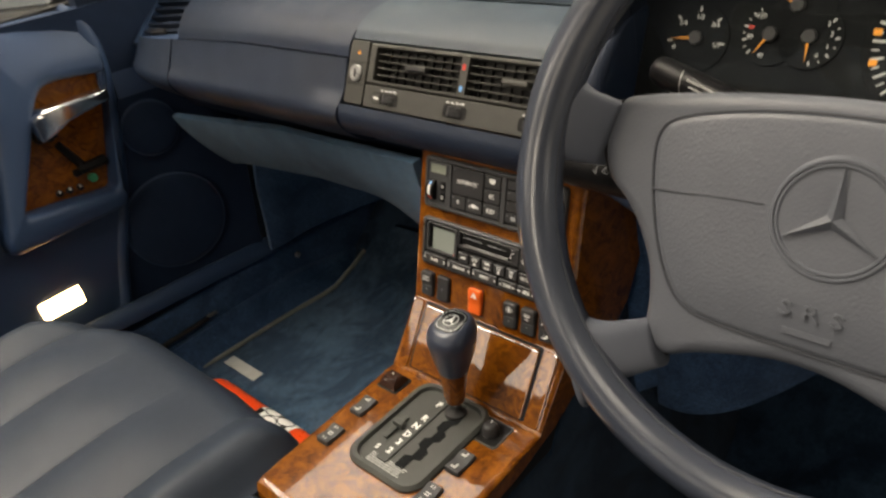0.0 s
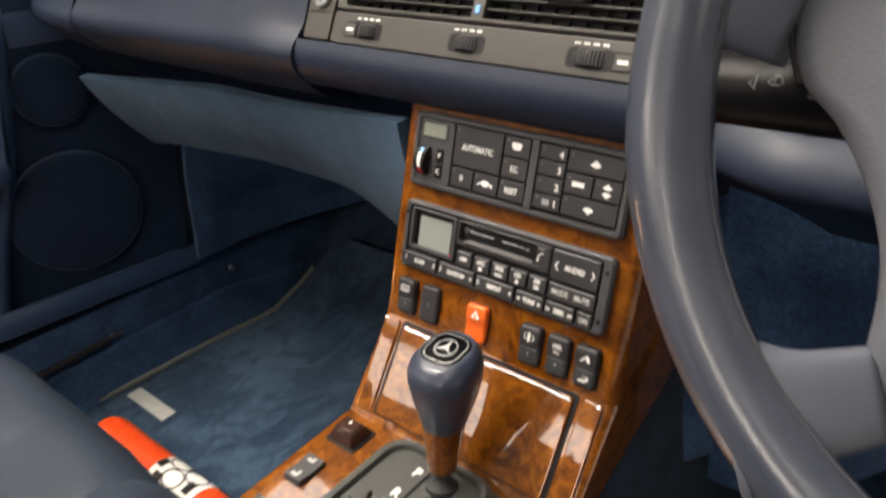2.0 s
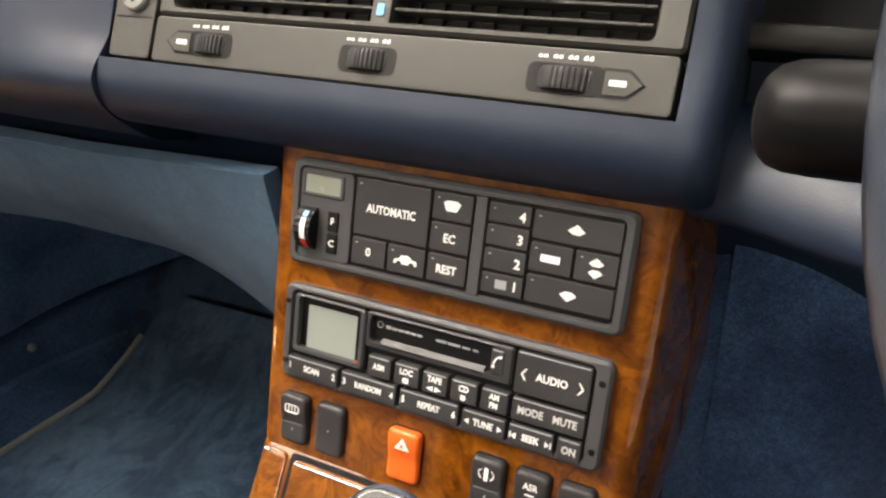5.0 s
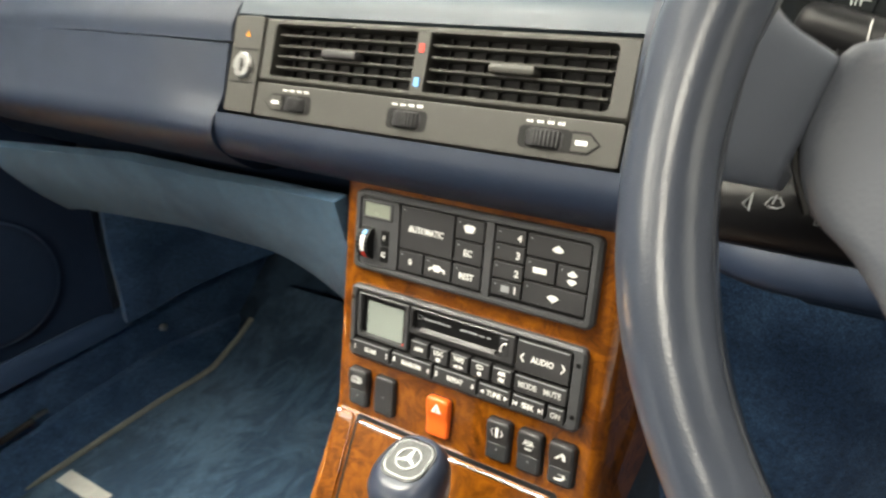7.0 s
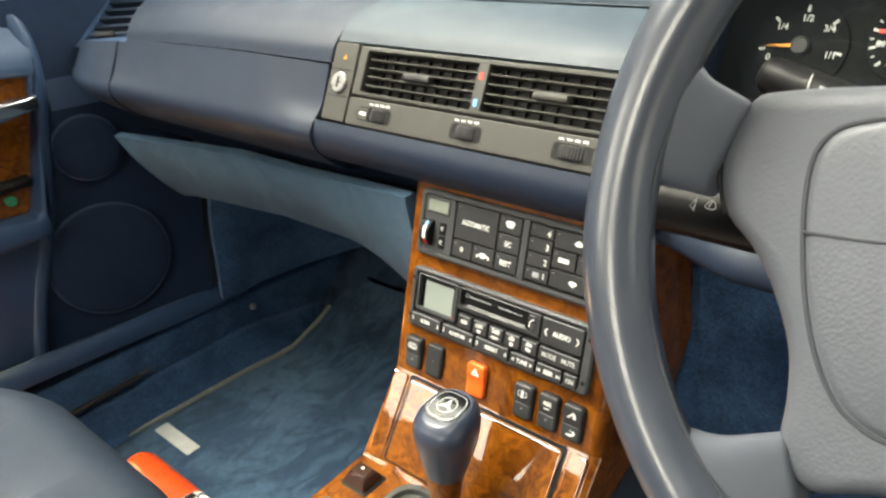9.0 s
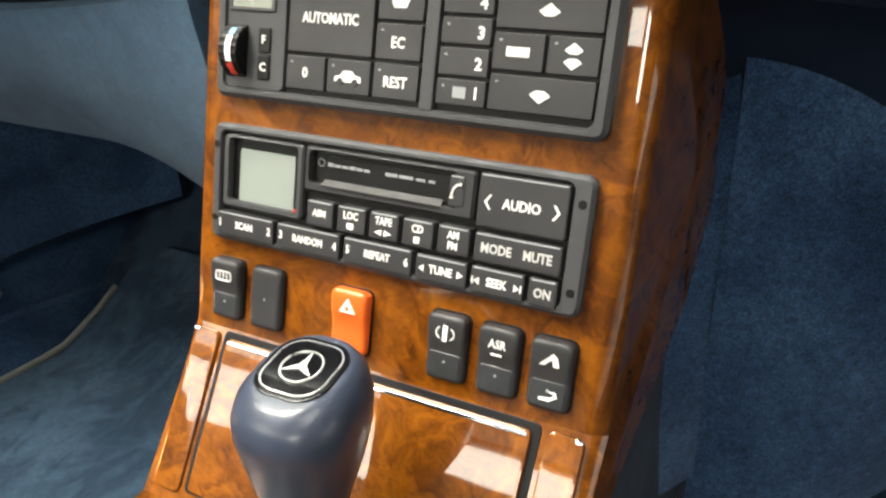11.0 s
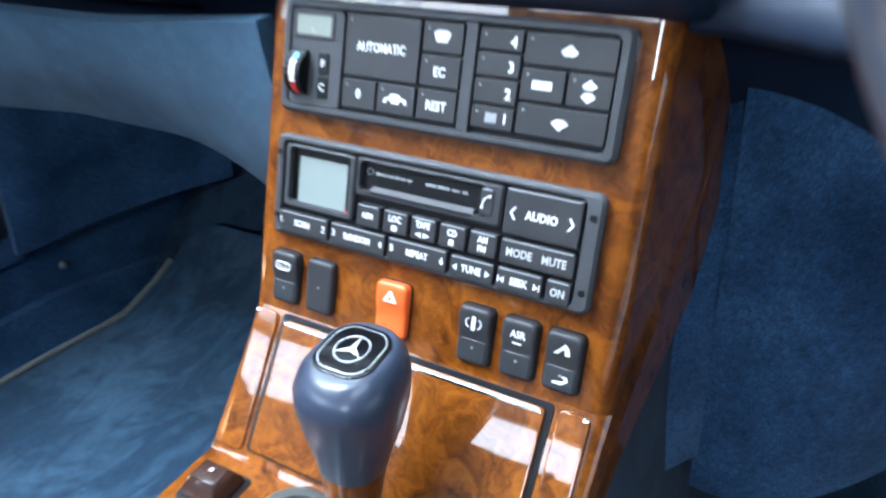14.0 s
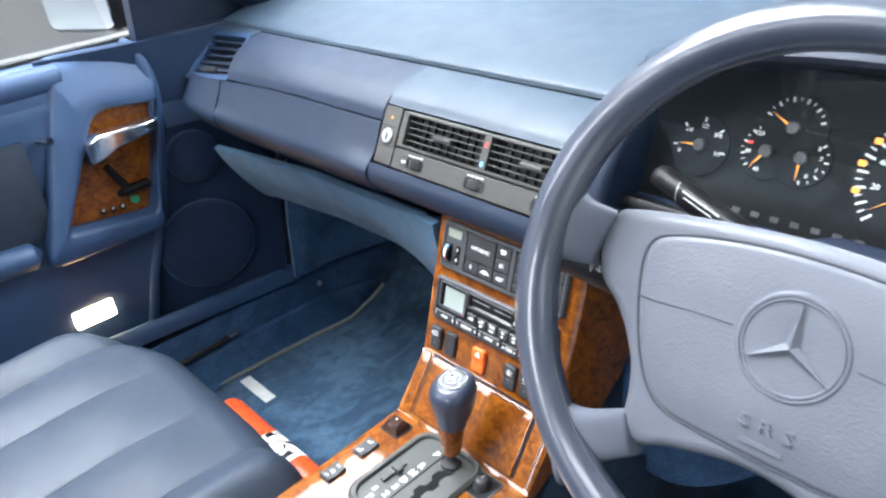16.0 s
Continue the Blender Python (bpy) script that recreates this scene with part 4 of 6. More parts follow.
sail = loft([[(x, -0.012, 0.64), (x, 0.42, 0.62), (x + 0.005, 0.42, 0.72), (x + 0.03, 0.26, 0.88), (x + 0.06, 0.10, 1.02), (x + 0.06, -0.02, 1.02), (x + 0.03, -0.005, 0.86)] for x in (-0.835, -0.808)])
tagged(part("quarter_trim", sail, DASH), "dark navy triangle trim at the window's front corner", "trim", kind="structure")
mir = thing("door_mirror", "dark framed door mirror reflecting the bright sky", "mirror", (-1.20, 0.047, 0.72))
MIR = pose(-1.200, 0.047, 0.716, 3, 0, 29)
part("housing", rbox(-0.100, 0.088, -0.012, 0.085, -0.076, 0.070, 0.022, 3), BLACK, mir, m=MIR)
part("mirror_glass", block(-0.002, 0.0, 0.164, 0.120, -0.010, -0.0155, 0.014, 0.0008), MIRROR, mir, m=MIR)
part("mirror_arm", rbox(0.08, 0.36, 0.02, 0.07, -0.085, -0.04, 0.012), BLACK, mir, m=MIR)


# ---- centre console ----
con = thing("centre_console", "burl walnut centre console with a glossy lacquer", "console", (0, -0.1, 0.3))
outline = [(0.0345, 0.5595), (-0.0215, 0.3790), (-0.0715, 0.3095), (-0.0745, 0.3060), (-0.2850, 0.3035), (-0.2920, 0.297), (-0.2920, 0.268), (-0.115, 0.278), (-0.05, 0.292),
           (0.010, 0.316), (0.056, 0.338), (0.094, 0.382), (0.120, 0.440), (0.127, 0.500), (0.127, 0.5595)]
wood = solid_x(outline, -0.1095, 0.1095, 0.0085, 6, lambda c: -0.09 < c.y < -0.06 and c.z > 0.30)
for v in wood.verts:                     # the flanks spread towards the bulkhead
    back = (PANEL.inverted() @ v.co).y
    v.co.x += math.copysign(0.24 * max(0.0, min(back - 0.004, 0.06)) * max(0.0, min(1.0, (v.co.z - 0.33) / 0.08)), v.co.x)
part("wood_body", wood, WOOD, con, "glossy orange-brown burl walnut", angle=17)
part("inner_box", rbox(-0.099, 0.099, -0.28, 0.10, 0.255, 0.29, 0.004), RUBBER, con)
part("rear_pad", solid_x([(-0.293, 0.300), (-0.293, 0.25), (-0.75, 0.25), (-0.75, 0.33), (-0.40, 0.33), (-0.335, 0.305)], -0.104, 0.104, 0.012, 3), LEATHER, con, "blue leather armrest behind the wood")
# ashtray lid on the slope below the panel
LID = pose(0, -0.0465, 0.3443, -35.7)
part("lid_gap", block(0, 0.0005, 0.1700, 0.0822, 0.003, -0.0006, 0.003, 0.0003), BLACK, con, m=LID)
part("ashtray_lid", block(0, -0.0005, 0.1632, 0.0775, 0.002, -0.0030, 0.003, 0.0015, 4), WOOD, con, "sliding wood ashtray lid", m=LID)
part("lid_lip", block(0, 0.0360, 0.1600, 0.0016, -0.0028, -0.0036, 0.0006, 0.0003), CHROME, con, m=LID)
for sx in (-1, 1):
    part("cheek", block(sx * 0.0955, -0.001, 0.0165, 0.0830, 0.002, -0.0020, 0.004, 0.0015, 4), WOOD, con, "wood cheek beside the lid", m=LID)
    part("panel_screw", block(sx * 0.1015, 0.039, 0.0035, 0.002, -0.0018, -0.0028, 0.0008, 0.0003), CHROME, con, m=LID)


# ---- buttons ----
def button(x0, x1, z0, z1, parent, y0=-0.0020, y1=-0.0050, material=SATIN_BLACK, r=0.0009, bev=0.0006, name="button", lip=True, m=PANEL):
    b = part(name, block((x0 + x1) / 2, (z0 + z1) / 2, x1 - x0, abs(z1 - z0), y0, y1, r, bev), material, parent, m=m)
    # pale strip painted in as the highlight along the key's top edge
    if lip:
        part("edge_highlight", block((x0 + x1) / 2, max(z0, z1) - 0.00075, x1 - x0 - 0.002, 0.0007, y1 + 0.0001, y1 - 0.00018, 0.0003, 0.0001, 1), DIM_PRINT, b, m=m)
    return b


K = 0.001
# climate control unit
cc = thing("climate_control", "dark grey climate control unit with rectangular push buttons", "control unit", (0, 0.02, 0.52))
part("bezel", ringplate(0.0008, 0.0706, 0.1885, 0.0585, (0.0008, 0.0706, 0.1765, 0.0490), 0.004, -0.0060, 0.005, 0.003, 0.002), RADIO_GREY, cc, m=PANEL)
part("back_plate", block(0.0008, 0.0706, 0.180, 0.052, 0.003, -0.0020, 0.003, 0.0003), BLACK, cc, m=PANEL)
part("left_field", block(-0.0715, 0.0706, 0.034, 0.049, 0.0, -0.0046, 0.003, 0.0005), RADIO_GREY, cc, m=PANEL)
part("divider", block(0.0188, 0.0706, 0.0062, 0.050, 0.0, -0.0054, 0.001, 0.0008), RADIO_GREY, cc, m=PANEL)
scr = part("display", ringplate(-0.0735, 0.0868, 0.0275, 0.0135, (-0.0735, 0.0868, 0.0225, 0.0098), -0.003, -0.0054, 0.002, 0.001, 0.0006), RADIO_GREY, cc, m=PANEL)
part("screen", block(-0.0735, 0.0868, 0.0226, 0.0100, -0.0044, -0.0049, 0.0008, 0.0002), LCD_DIM, scr, m=PANEL)
tw = part("temperature_wheel", loft([[(-0.0808 + x, -0.0005 - r * math.sin(a), 0.0625 + r * math.cos(a)) for k in range(48) for a in (2 * math.pi * k / 48,) for r in (rr * (1 if k % 2 else 0.95),)]
                                     for x, rr in ((-0.0055, 0.010), (-0.005, 0.0125), (0.005, 0.0125), (0.0055, 0.010))]), BLACK, cc, "ribbed temperature wheel", m=PANEL)
part("wheel_scale_red", loft([[(-0.0798 + x, -0.0005 - 0.0127 * math.sin(a), 0.0625 + 0.0127 * math.cos(a)) for a in np.linspace(2.05, 2.6, 6)] for x in (-0.0018, 0.0018)], False, False, False), RED_DOT, tw, m=PANEL)
part("wheel_scale_white", loft([[(-0.0798 + x, -0.0005 - 0.0127 * math.sin(a), 0.0625 + 0.0127 * math.cos(a)) for a in np.linspace(1.05, 2.0, 8)] for x in (-0.0016, 0.0016)], False, False, False), PRINT, tw, m=PANEL)
part("wheel_scale_blue", loft([[(-0.0798 + x, -0.0005 - 0.0127 * math.sin(a), 0.0625 + 0.0127 * math.cos(a)) for a in np.linspace(0.7, 1.0, 5)] for x in (-0.0016, 0.0016)], False, False, False), BLUE_DOT, tw, m=PANEL)
for z, s in ((0.0680, "F"), (0.0560, "C")):
    b = button(-0.0688, -0.0622, z - 0.0055, z + 0.0055, cc, material=BLACK, y0=-0.004, y1=-0.0056, lip=False)
    words(s, -0.0655, z, 0.0052, -0.0058, PANEL, b, bold=0.0001)
B = {}
for key, x0, x1, z0, z1 in (("auto", -52.6, -8.8, 64.4, 94.4), ("def", -7.2, 14.4, 80.3, 94.2), ("ec", -7.2, 14.4, 64.4, 78.9), ("o", -52.6, -32.0, 48.4, 62.8), ("car", -30.6, -8.8, 48.4, 62.8),
                            ("rest", -7.2, 14.4, 48.4, 62.8), ("4", 23.0, 44.6, 84.4, 93.8), ("3", 23.0, 44.6, 72.8, 83.0), ("2", 23.0, 44.6, 60.6, 71.4), ("1", 23.0, 44.6, 49.0, 59.2),
                            ("up", 46.0, 88.4, 80.0, 93.8), ("mid", 46.0, 66.8, 64.4, 78.4), ("ud", 68.2, 88.4, 64.4, 78.4), ("dn", 46.0, 88.4, 49.0, 62.8)):
    B[key] = button(x0 * K, x1 * K, z0 * K, z1 * K, cc, material=SATIN_BLACK, lip=False)
    part("lamp_dot", block(x0 * K + 0.003, z1 * K - 0.0028, 0.0014, 0.0008, -0.0049, -0.0052, 0.0003, 0.0001, 1), DIM_PRINT, B[key], m=PANEL)
YB = -0.00505
words("AUTOMATIC", -0.0307, 0.0790, 0.0062, YB, PANEL, B["auto"], bold=0.00014, sx=0.80)
words("EC", 0.0036, 0.0712, 0.0062, YB, PANEL, B["ec"], bold=0.00014, sx=0.9)
words("REST", 0.0036, 0.0552, 0.0062, YB, PANEL, B["rest"], bold=0.00014, sx=0.85)
words("0", -0.0423, 0.0556, 0.0062, YB, PANEL, B["o"], bold=0.00014)
for k, z in (("4", 0.0884), ("3", 0.0772), ("2", 0.0653), ("1", 0.0541)):
    words(k, 0.0405, z, 0.0066, YB, PANEL, B[k], bold=0.00016)
bars([(0.0335, 0.0541, 0.006, 0.0045)], YB, PANEL, B["1"], DIM_PRINT, "fan_symbol")
for key, cx, cz, up in (("up", 0.0672, 0.0870, 1), ("dn", 0.0672, 0.0558, -1), ("ud", 0.0783, 0.0738, 1), ("ud", 0.0783, 0.0688, -1)):
    s = 1.0 if key != "ud" else 0.85
    mark([(cx - 0.0042 * s, cz - up * 0.0003), (cx, cz + up * 0.0028 * s), (cx + 0.0042 * s, cz - up * 0.0003), (cx + 0.0018 * s, cz - up * 0.0020 * s), (cx - 0.0018 * s, cz - up * 0.0020 * s)], YB, PANEL, B[key], name="arrow_symbol")
bars([(0.0564, 0.0714, 0.0095, 0.0036)], YB, PANEL, B["mid"], PRINT, "vent_symbol")
mark([(-0.0030 + 0.0036, 0.0852), (0.0062, 0.0852), (0.0082, 0.0893), (0.0060, 0.0905), (0.0012, 0.0905), (-0.0012, 0.0893)], YB, PANEL, B["def"], name="windscreen_symbol")
mark([(-0.0265, 0.0535), (-0.0262, 0.0555), (-0.0235, 0.0562), (-0.0222, 0.0580), (-0.0180, 0.0582), (-0.0160, 0.0565), (-0.0132, 0.0560), (-0.0130, 0.0535)], YB, PANEL, B["car"], name="car_symbol")
for cx in (-0.0235, -0.0160):
    part("wheel_symbol", disc(cx, 0.0535, 0.0017, YB, YB - 0.0003, 12, 0.0001), SATIN_BLACK, B["car"], m=PANEL)

# radio
ra = thing("car_radio", "dark grey cassette radio with a pale blank display", "car radio", (0, 0, 0.45))
part("bezel", ringplate(0, 0.0008, 0.1880, 0.0560, (-0.0015, 0.0008, 0.1740, 0.0488), 0.004, -0.0050, 0.0045, 0.003, 0.0016), RADIO_GREY, ra, m=PANEL)
part("back_plate", block(-0.0015, 0.0008, 0.1760, 0.0505, 0.003, -0.0008, 0.003, 0.0003), BLACK, ra, m=PANEL)
for x, z in ((-0.0912, 0.0186), (-0.0912, -0.0168), (0.0895, 0.0178), (0.0895, -0.0170)):
    part("screw_hole", disc(x, z, 0.0017, -0.0046, -0.0054, 14, 0.0002), BLACK, ra, m=PANEL)
fr = part("display", ringplate(-0.0640, 0.0066, 0.0470, 0.0345, (-0.0640, 0.0075, 0.0400, 0.0295), 0.0, -0.0046, 0.0025, 0.002, 0.0010), RADIO_GREY, ra, m=PANEL)
part("screen", block(-0.0635, 0.0050, 0.0325, 0.0255, 0.0, -0.0014, 0.001, 0.0003), LCD, fr, "blank grey-green screen", m=PANEL)
part("red_dot", disc(-0.0440, -0.0065, 0.0008, -0.0045, -0.0050, 10, 0.0001), RED_DOT, fr, m=PANEL)
sl = part("cassette_slot", ringplate(0.0025, 0.0140, 0.0850, 0.0205, (0.0000, 0.0150, 0.0740, 0.0145), 0.0, -0.0046, 0.002, 0.0025, 0.0012), SATIN_BLACK, ra, m=PANEL)
part("slot_flap", block(0.0030, 0.0145, 0.0640, 0.0120, 0.0, -0.0016, 0.001, 0.0006), BLACK, sl, m=PANEL)
part("slot_ledge", solid_x([(-0.0010, 0.0065), (-0.0046, 0.0060), (-0.0046, 0.0075), (-0.0020, 0.0100)], -0.030, 0.0300), SATIN_BLACK, sl, m=PANEL)
bars([(-0.0275, 0.0168, 0.0030, 0.0017), (-0.0238, 0.0166, 0.0034, 0.0012), (-0.0198, 0.0166, 0.0034, 0.0012), (-0.0160, 0.0167, 0.0028, 0.0015), (-0.0124, 0.0166, 0.0034, 0.0012), (-0.0086, 0.0166, 0.0030, 0.0012), (0.0040, 0.0166, 0.0060, 0.0014), (0.0112, 0.0166, 0.0070, 0.0014), (0.0182, 0.0165, 0.0045, 0.0011), (0.0236, 0.0165, 0.0030, 0.0011)], -0.0017, PANEL, sl, DIM_PRINT, "maker_print_bar")
part("ring_print", tube([(-0.0325 + 0.0017 * math.cos(a), -0.0018, 0.0172 + 0.0017 * math.sin(a)) for a in (2 * math.pi * k / 16 for k in range(16))], 0.0002, 5, True, up=(0, 1, 0)), DIM_PRINT, sl, m=PANEL)
RB = {}
for key, x0, x1, z0, z1 in (("scan", -88.6, -54.4, -25.0, -13.0), ("rand", -52.4, -17.2, -25.0, -13.0), ("rep", -15.2, 19.8, -25.0, -13.0), ("tune", 21.6, 45.8, -25.0, -13.6), ("seek", 47.4, 71.0, -25.0, -13.6),
                            ("on", 72.6, 84.8, -25.0, -13.6), ("mode", 47.4, 84.8, -11.8, 0.4), ("audio", 47.0, 84.8, 2.4, 24.4), ("asm", -36.2, -21.6, -11.4, 0.6), ("loc", -19.6, -4.6, -11.4, 0.6),
                            ("tape", -2.8, 12.0, -11.4, 0.6), ("cd", 13.8, 28.8, -11.4, 0.6), ("am", 30.6, 45.6, -11.4, 0.6), ("phone", 33.2, 40.6, 8.2, 21.6)):
    RB[key] = button(x0 * K, x1 * K, z0 * K, z1 * K, ra, y0=-0.0008, y1=-0.0062 if key != "phone" else -0.0052, material=SATIN_BLACK, r=0.0012, bev=0.0012)
YR = -0.00625
def rw(key, s, x, z, size=0.0050, sx=0.8):
    words(s, x * K, z * K, size, YR, PANEL, RB[key], DIAL_PRINT if key in ("mode", "on") else PRINT, bold=0.00015, sx=sx * 1.05)


rw("scan", "1", -86.4, -18.6); rw("scan", "SCAN", -71.8, -18.9, 0.0048); rw("scan", "2", -57.0, -18.9)
rw("rand", "3", -49.8, -18.6); rw("rand", "RANDOM", -34.6, -18.9, 0.0048, 0.76); rw("rand", "4", -19.8, -18.9)
rw("rep", "5", -12.6, -18.6); rw("rep", "REPEAT", 2.6, -18.9, 0.0048, 0.76); rw("rep", "6", 17.2, -18.9)
rw("tune", "TUNE", 33.8, -19.4, 0.0050); rw("seek", "SEEK", 59.2, -19.6, 0.0050); rw("on", "ON", 78.8, -19.6, 0.0054)
rw("mode", "MODE", 57.4, -5.8, 0.0056); rw("mode", "MUTE", 75.0, -5.8, 0.0056)
rw("audio", "AUDIO", 66.0, 13.0, 0.0056, 0.85)
rw("asm", "ASM", -29.0, -5.2, 0.0044); rw("loc", "LOC", -12.2, -3.6, 0.0046); rw("tape", "TAPE", 4.6, -3.2, 0.0046, 0.75); rw("cd", "CD", 21.3, -3.6, 0.0046); rw("am", "AM", 38.1, -3.2, 0.0044); rw("am", "FM", 38.1, -7.8, 0.0044)
for key, x, w in (("loc", -0.0122, 0.0034), ("cd", 0.0213, 0.0028)):
    bars([(x, -0.0082, w, 0.0028)], YR, PANEL, RB[key], PRINT, "small_symbol")
for sx in (-1, 1):
    mark([(0.0338 + sx * 0.0078, -0.0178), (0.0338 + sx * 0.0104, -0.0194), (0.0338 + sx * 0.0078, -0.0210)], YR, PANEL, RB["tune"], name="arrow_symbol")
    mark([(0.0592 + sx * 0.0076, -0.0180), (0.0592 + sx * 0.0100, -0.0196), (0.0592 + sx * 0.0076, -0.0212)], YR, PANEL, RB["seek"], name="arrow_symbol")
    bars([(0.0592 + sx * 0.0106, -0.0196, 0.0007, 0.0034)], YR, PANEL, RB["seek"])
    mark([(0.0046 + sx * 0.0006, -0.0068), (0.0046 + sx * 0.0044, -0.0082), (0.0046 + sx * 0.0006, -0.0096)], YR, PANEL, RB["tape"], name="arrow_symbol")
    c = 0.0660 + sx * 0.0142
    mark([(c - sx * 0.0014, 0.0160), (c - sx * 0.0004, 0.0160), (c + sx * 0.0018, 0.0130), (c - sx * 0.0004, 0.0100), (c - sx * 0.0014, 0.0100), (c + sx * 0.0006, 0.0130)], YR, PANEL, RB["audio"], name="chevron")
part("handset_symbol", tube(smooth_line([(0.0352, -0.0054, 0.0118), (0.0352, -0.0054, 0.0140), (0.0362, -0.0054, 0.0165), (0.0380, -0.0054, 0.0178), (0.0392, -0.0054, 0.0178)], 4), [0.0009, 0.0009, 0.0007] + [0.0005] * 11 + [0.0007, 0.0009, 0.0009], 6), PRINT, RB["phone"], m=PANEL)

# rocker switches under the radio
LENS = surface("smoky_lens", (0.030, 0.032, 0.035), (0.045, 0.047, 0.05), 0.2, 60, 900, 0.05, 0.0002)
def pillow(cx, cz, w, h, r, front, back, edge, nu=10, nv=18):
    """A key with a front that follows front(z), rounded corners and rolled edges."""
    bm = bmesh.new()
    rows = []
    for j in range(nv + 1):
        z = -h / 2 * math.cos(math.pi * j / nv)
        over = max(0.0, abs(z) - (h / 2 - r))
        half = w / 2 - r + math.sqrt(max(0.0, r * r - over * over))
        row = []
        for i in range(nu + 1):
            x = -half * math.cos(math.pi * i / nu)
            d = max(0.0, min(half - abs(x), h / 2 - abs(z)))
            k = max(0.0, 1 - d / edge)
            row.append(bm.verts.new((cx + x, front(cz + z) + edge * (1 - math.sqrt(1 - k * k)), cz + z)))
        rows.append(row)
    for a, b in zip(rows, rows[1:]):
        for i in range(nu):
            bm.faces.new((a[i], a[i + 1], b[i + 1], b[i]))
    loop = rows[0] + [q[-1] for q in rows[1:]] + rows[-1][-2::-1] + [q[0] for q in rows[-2:0:-1]]
    low = [bm.verts.new((v.co.x, back, v.co.z)) for v in loop]
    for i in range(len(loop)):
        j = (i + 1) % len(loop)
        bm.faces.new((loop[i], loop[j], low[j], low[i]))
    bmesh.ops.remove_doubles(bm, verts=bm.verts[:], dist=1e-6)
    return bm


def rocker(cx, label, body=SATIN_BLACK, w=0.0182, h=0.0302, cz=-0.0527, blank=False):
    t = thing("rocker_switch", label, "switch", tuple(PANEL @ Vector((cx, 0, cz))), group="switches under the radio")
    part("socket", block(cx, cz, w + 0.0014, h + 0.0014, 0.002, -0.0004, 0.0036, 0.0002), BLACK, t, m=PANEL)
    def front(z):
        s = max(0.0, min(1.0, (z - cz + 0.004) / 0.009))
        return -0.0040 if blank else -0.0036 - 0.0022 * s * s * (3 - 2 * s) * max(0.2, min(1.0, (z - cz + 0.004) / (h / 2)) ** 0.5 if z > cz - 0.004 else 0.2)
    part("cap", pillow(cx, cz, w, h, 0.0032, front, 0.001, 0.0020), body, t, m=PANEL, angle=70)
    if body is SATIN_BLACK:
        if not blank:
            part("lens", pillow(cx, cz - 0.0079, w - 0.0030, h * 0.39, 0.0016, lambda z: front(z) - 0.0003, -0.0020, 0.0006), LENS, t, "smoky grey lower lens", m=PANEL, angle=70)
        part("lens_dot", disc(cx, cz - (0.0 if blank else 0.0062), 0.0006, -0.0036, -0.0043, 10, 0.0001), DIM_PRINT, t, m=PANEL)
    return t


s1 = rocker(-0.0838, "black rocker switch with a heated rear window symbol")
part("window_symbol", tube([(a - 0.0838, -0.0056, b - 0.0455) for a, b in rrect(0.0092, 0.0046, 0.0015, 3)], 0.0004, 5, True, up=(0, 1, 0)), PRINT, s1, m=PANEL)
bars([(-0.0838 + d, -0.0455, 0.0006, 0.0036) for d in (-0.0022, 0, 0.0022)], -0.0055, PANEL, s1)
rocker(-0.0592, "plain black blank switch cover", blank=True)
hz = rocker(-0.0107, "orange-red hazard warning switch with a white triangle", HAZARD, 0.0192, 0.0306)
mark([(-0.0150, -0.0478), (-0.0064, -0.0478), (-0.0107, -0.0410)], -0.0055, PANEL, hz, name="warning_triangle", h=0.0004)
mark([(-0.0122, -0.0467), (-0.0092, -0.0467), (-0.0107, -0.0441)], -0.0059, PANEL, hz, HAZARD, name="triangle_centre", h=0.0002)
s3 = rocker(0.0387, "black rocker switch with a seat symbol")
bars([(0.0387, -0.0456, 0.0022, 0.0072)], -0.0056, PANEL, s3)
for sx in (-1, 1):
    part("arc_symbol", tube([(0.0387 + sx * 0.0042 * math.cos(a), -0.0055, -0.0456 + 0.0032 * math.sin(a)) for a in np.linspace(-0.9, 0.9, 7)], 0.0004, 5, up=(0, 1, 0)), PRINT, s3, m=PANEL)
s4 = rocker(0.0626, "black rocker switch lettered ASR")
words("ASR", 0.0626, -0.0448, 0.0052, -0.0056, PANEL, s4, bold=0.00012, sx=0.85)
bars([(0.0626, -0.0492, 0.0050, 0.0009)], -0.0054, PANEL, s4)
s5 = rocker(0.0856, "black rocker switch with two white roof symbols")
mark([(0.0812, -0.0478), (0.0836, -0.0478), (0.0866, -0.0424), (0.0886, -0.0440), (0.0896, -0.0478), (0.0872, -0.0478), (0.0866, -0.0450)], -0.0055, PANEL, s5, name="roof_symbol", h=0.0004)
mark([(0.0822, -0.0622), (0.0870, -0.0615), (0.0886, -0.0602), (0.0856, -0.0592), (0.0890, -0.0588), (0.0900, -0.0610), (0.0868, -0.0634), (0.0822, -0.0634)], -0.0036, PANEL, s5, name="roof_symbol", h=0.0004)

# ---- gear lever and its gate ----
PLATE = pose(0, 0, 0.3069, -90 + 0.68)  # local x across, local z forward along the car, -y up
def on_plate(x, y, up=0.0):
    return (x, y, 0.3069 + y * 0.0119 + up)


gate = thing("gear_gate", "grey plastic gear selector gate set in the wood", "gear selector", on_plate(0, -0.142))
part("surround", ringplate(0, -0.1415, 0.1045, 0.1370, (0.001, -0.1415, 0.0865, 0.1190), 0.002, -0.0065, 0.022, 0.016, 0.0035, 7), GATE_GREY, gate, m=PLATE)
part("gate_plate", block(0.001, -0.1415, 0.0875, 0.1200, 0.002, -0.0022, 0.016, 0.0004, 6), GATE_GREY, gate, m=PLATE)
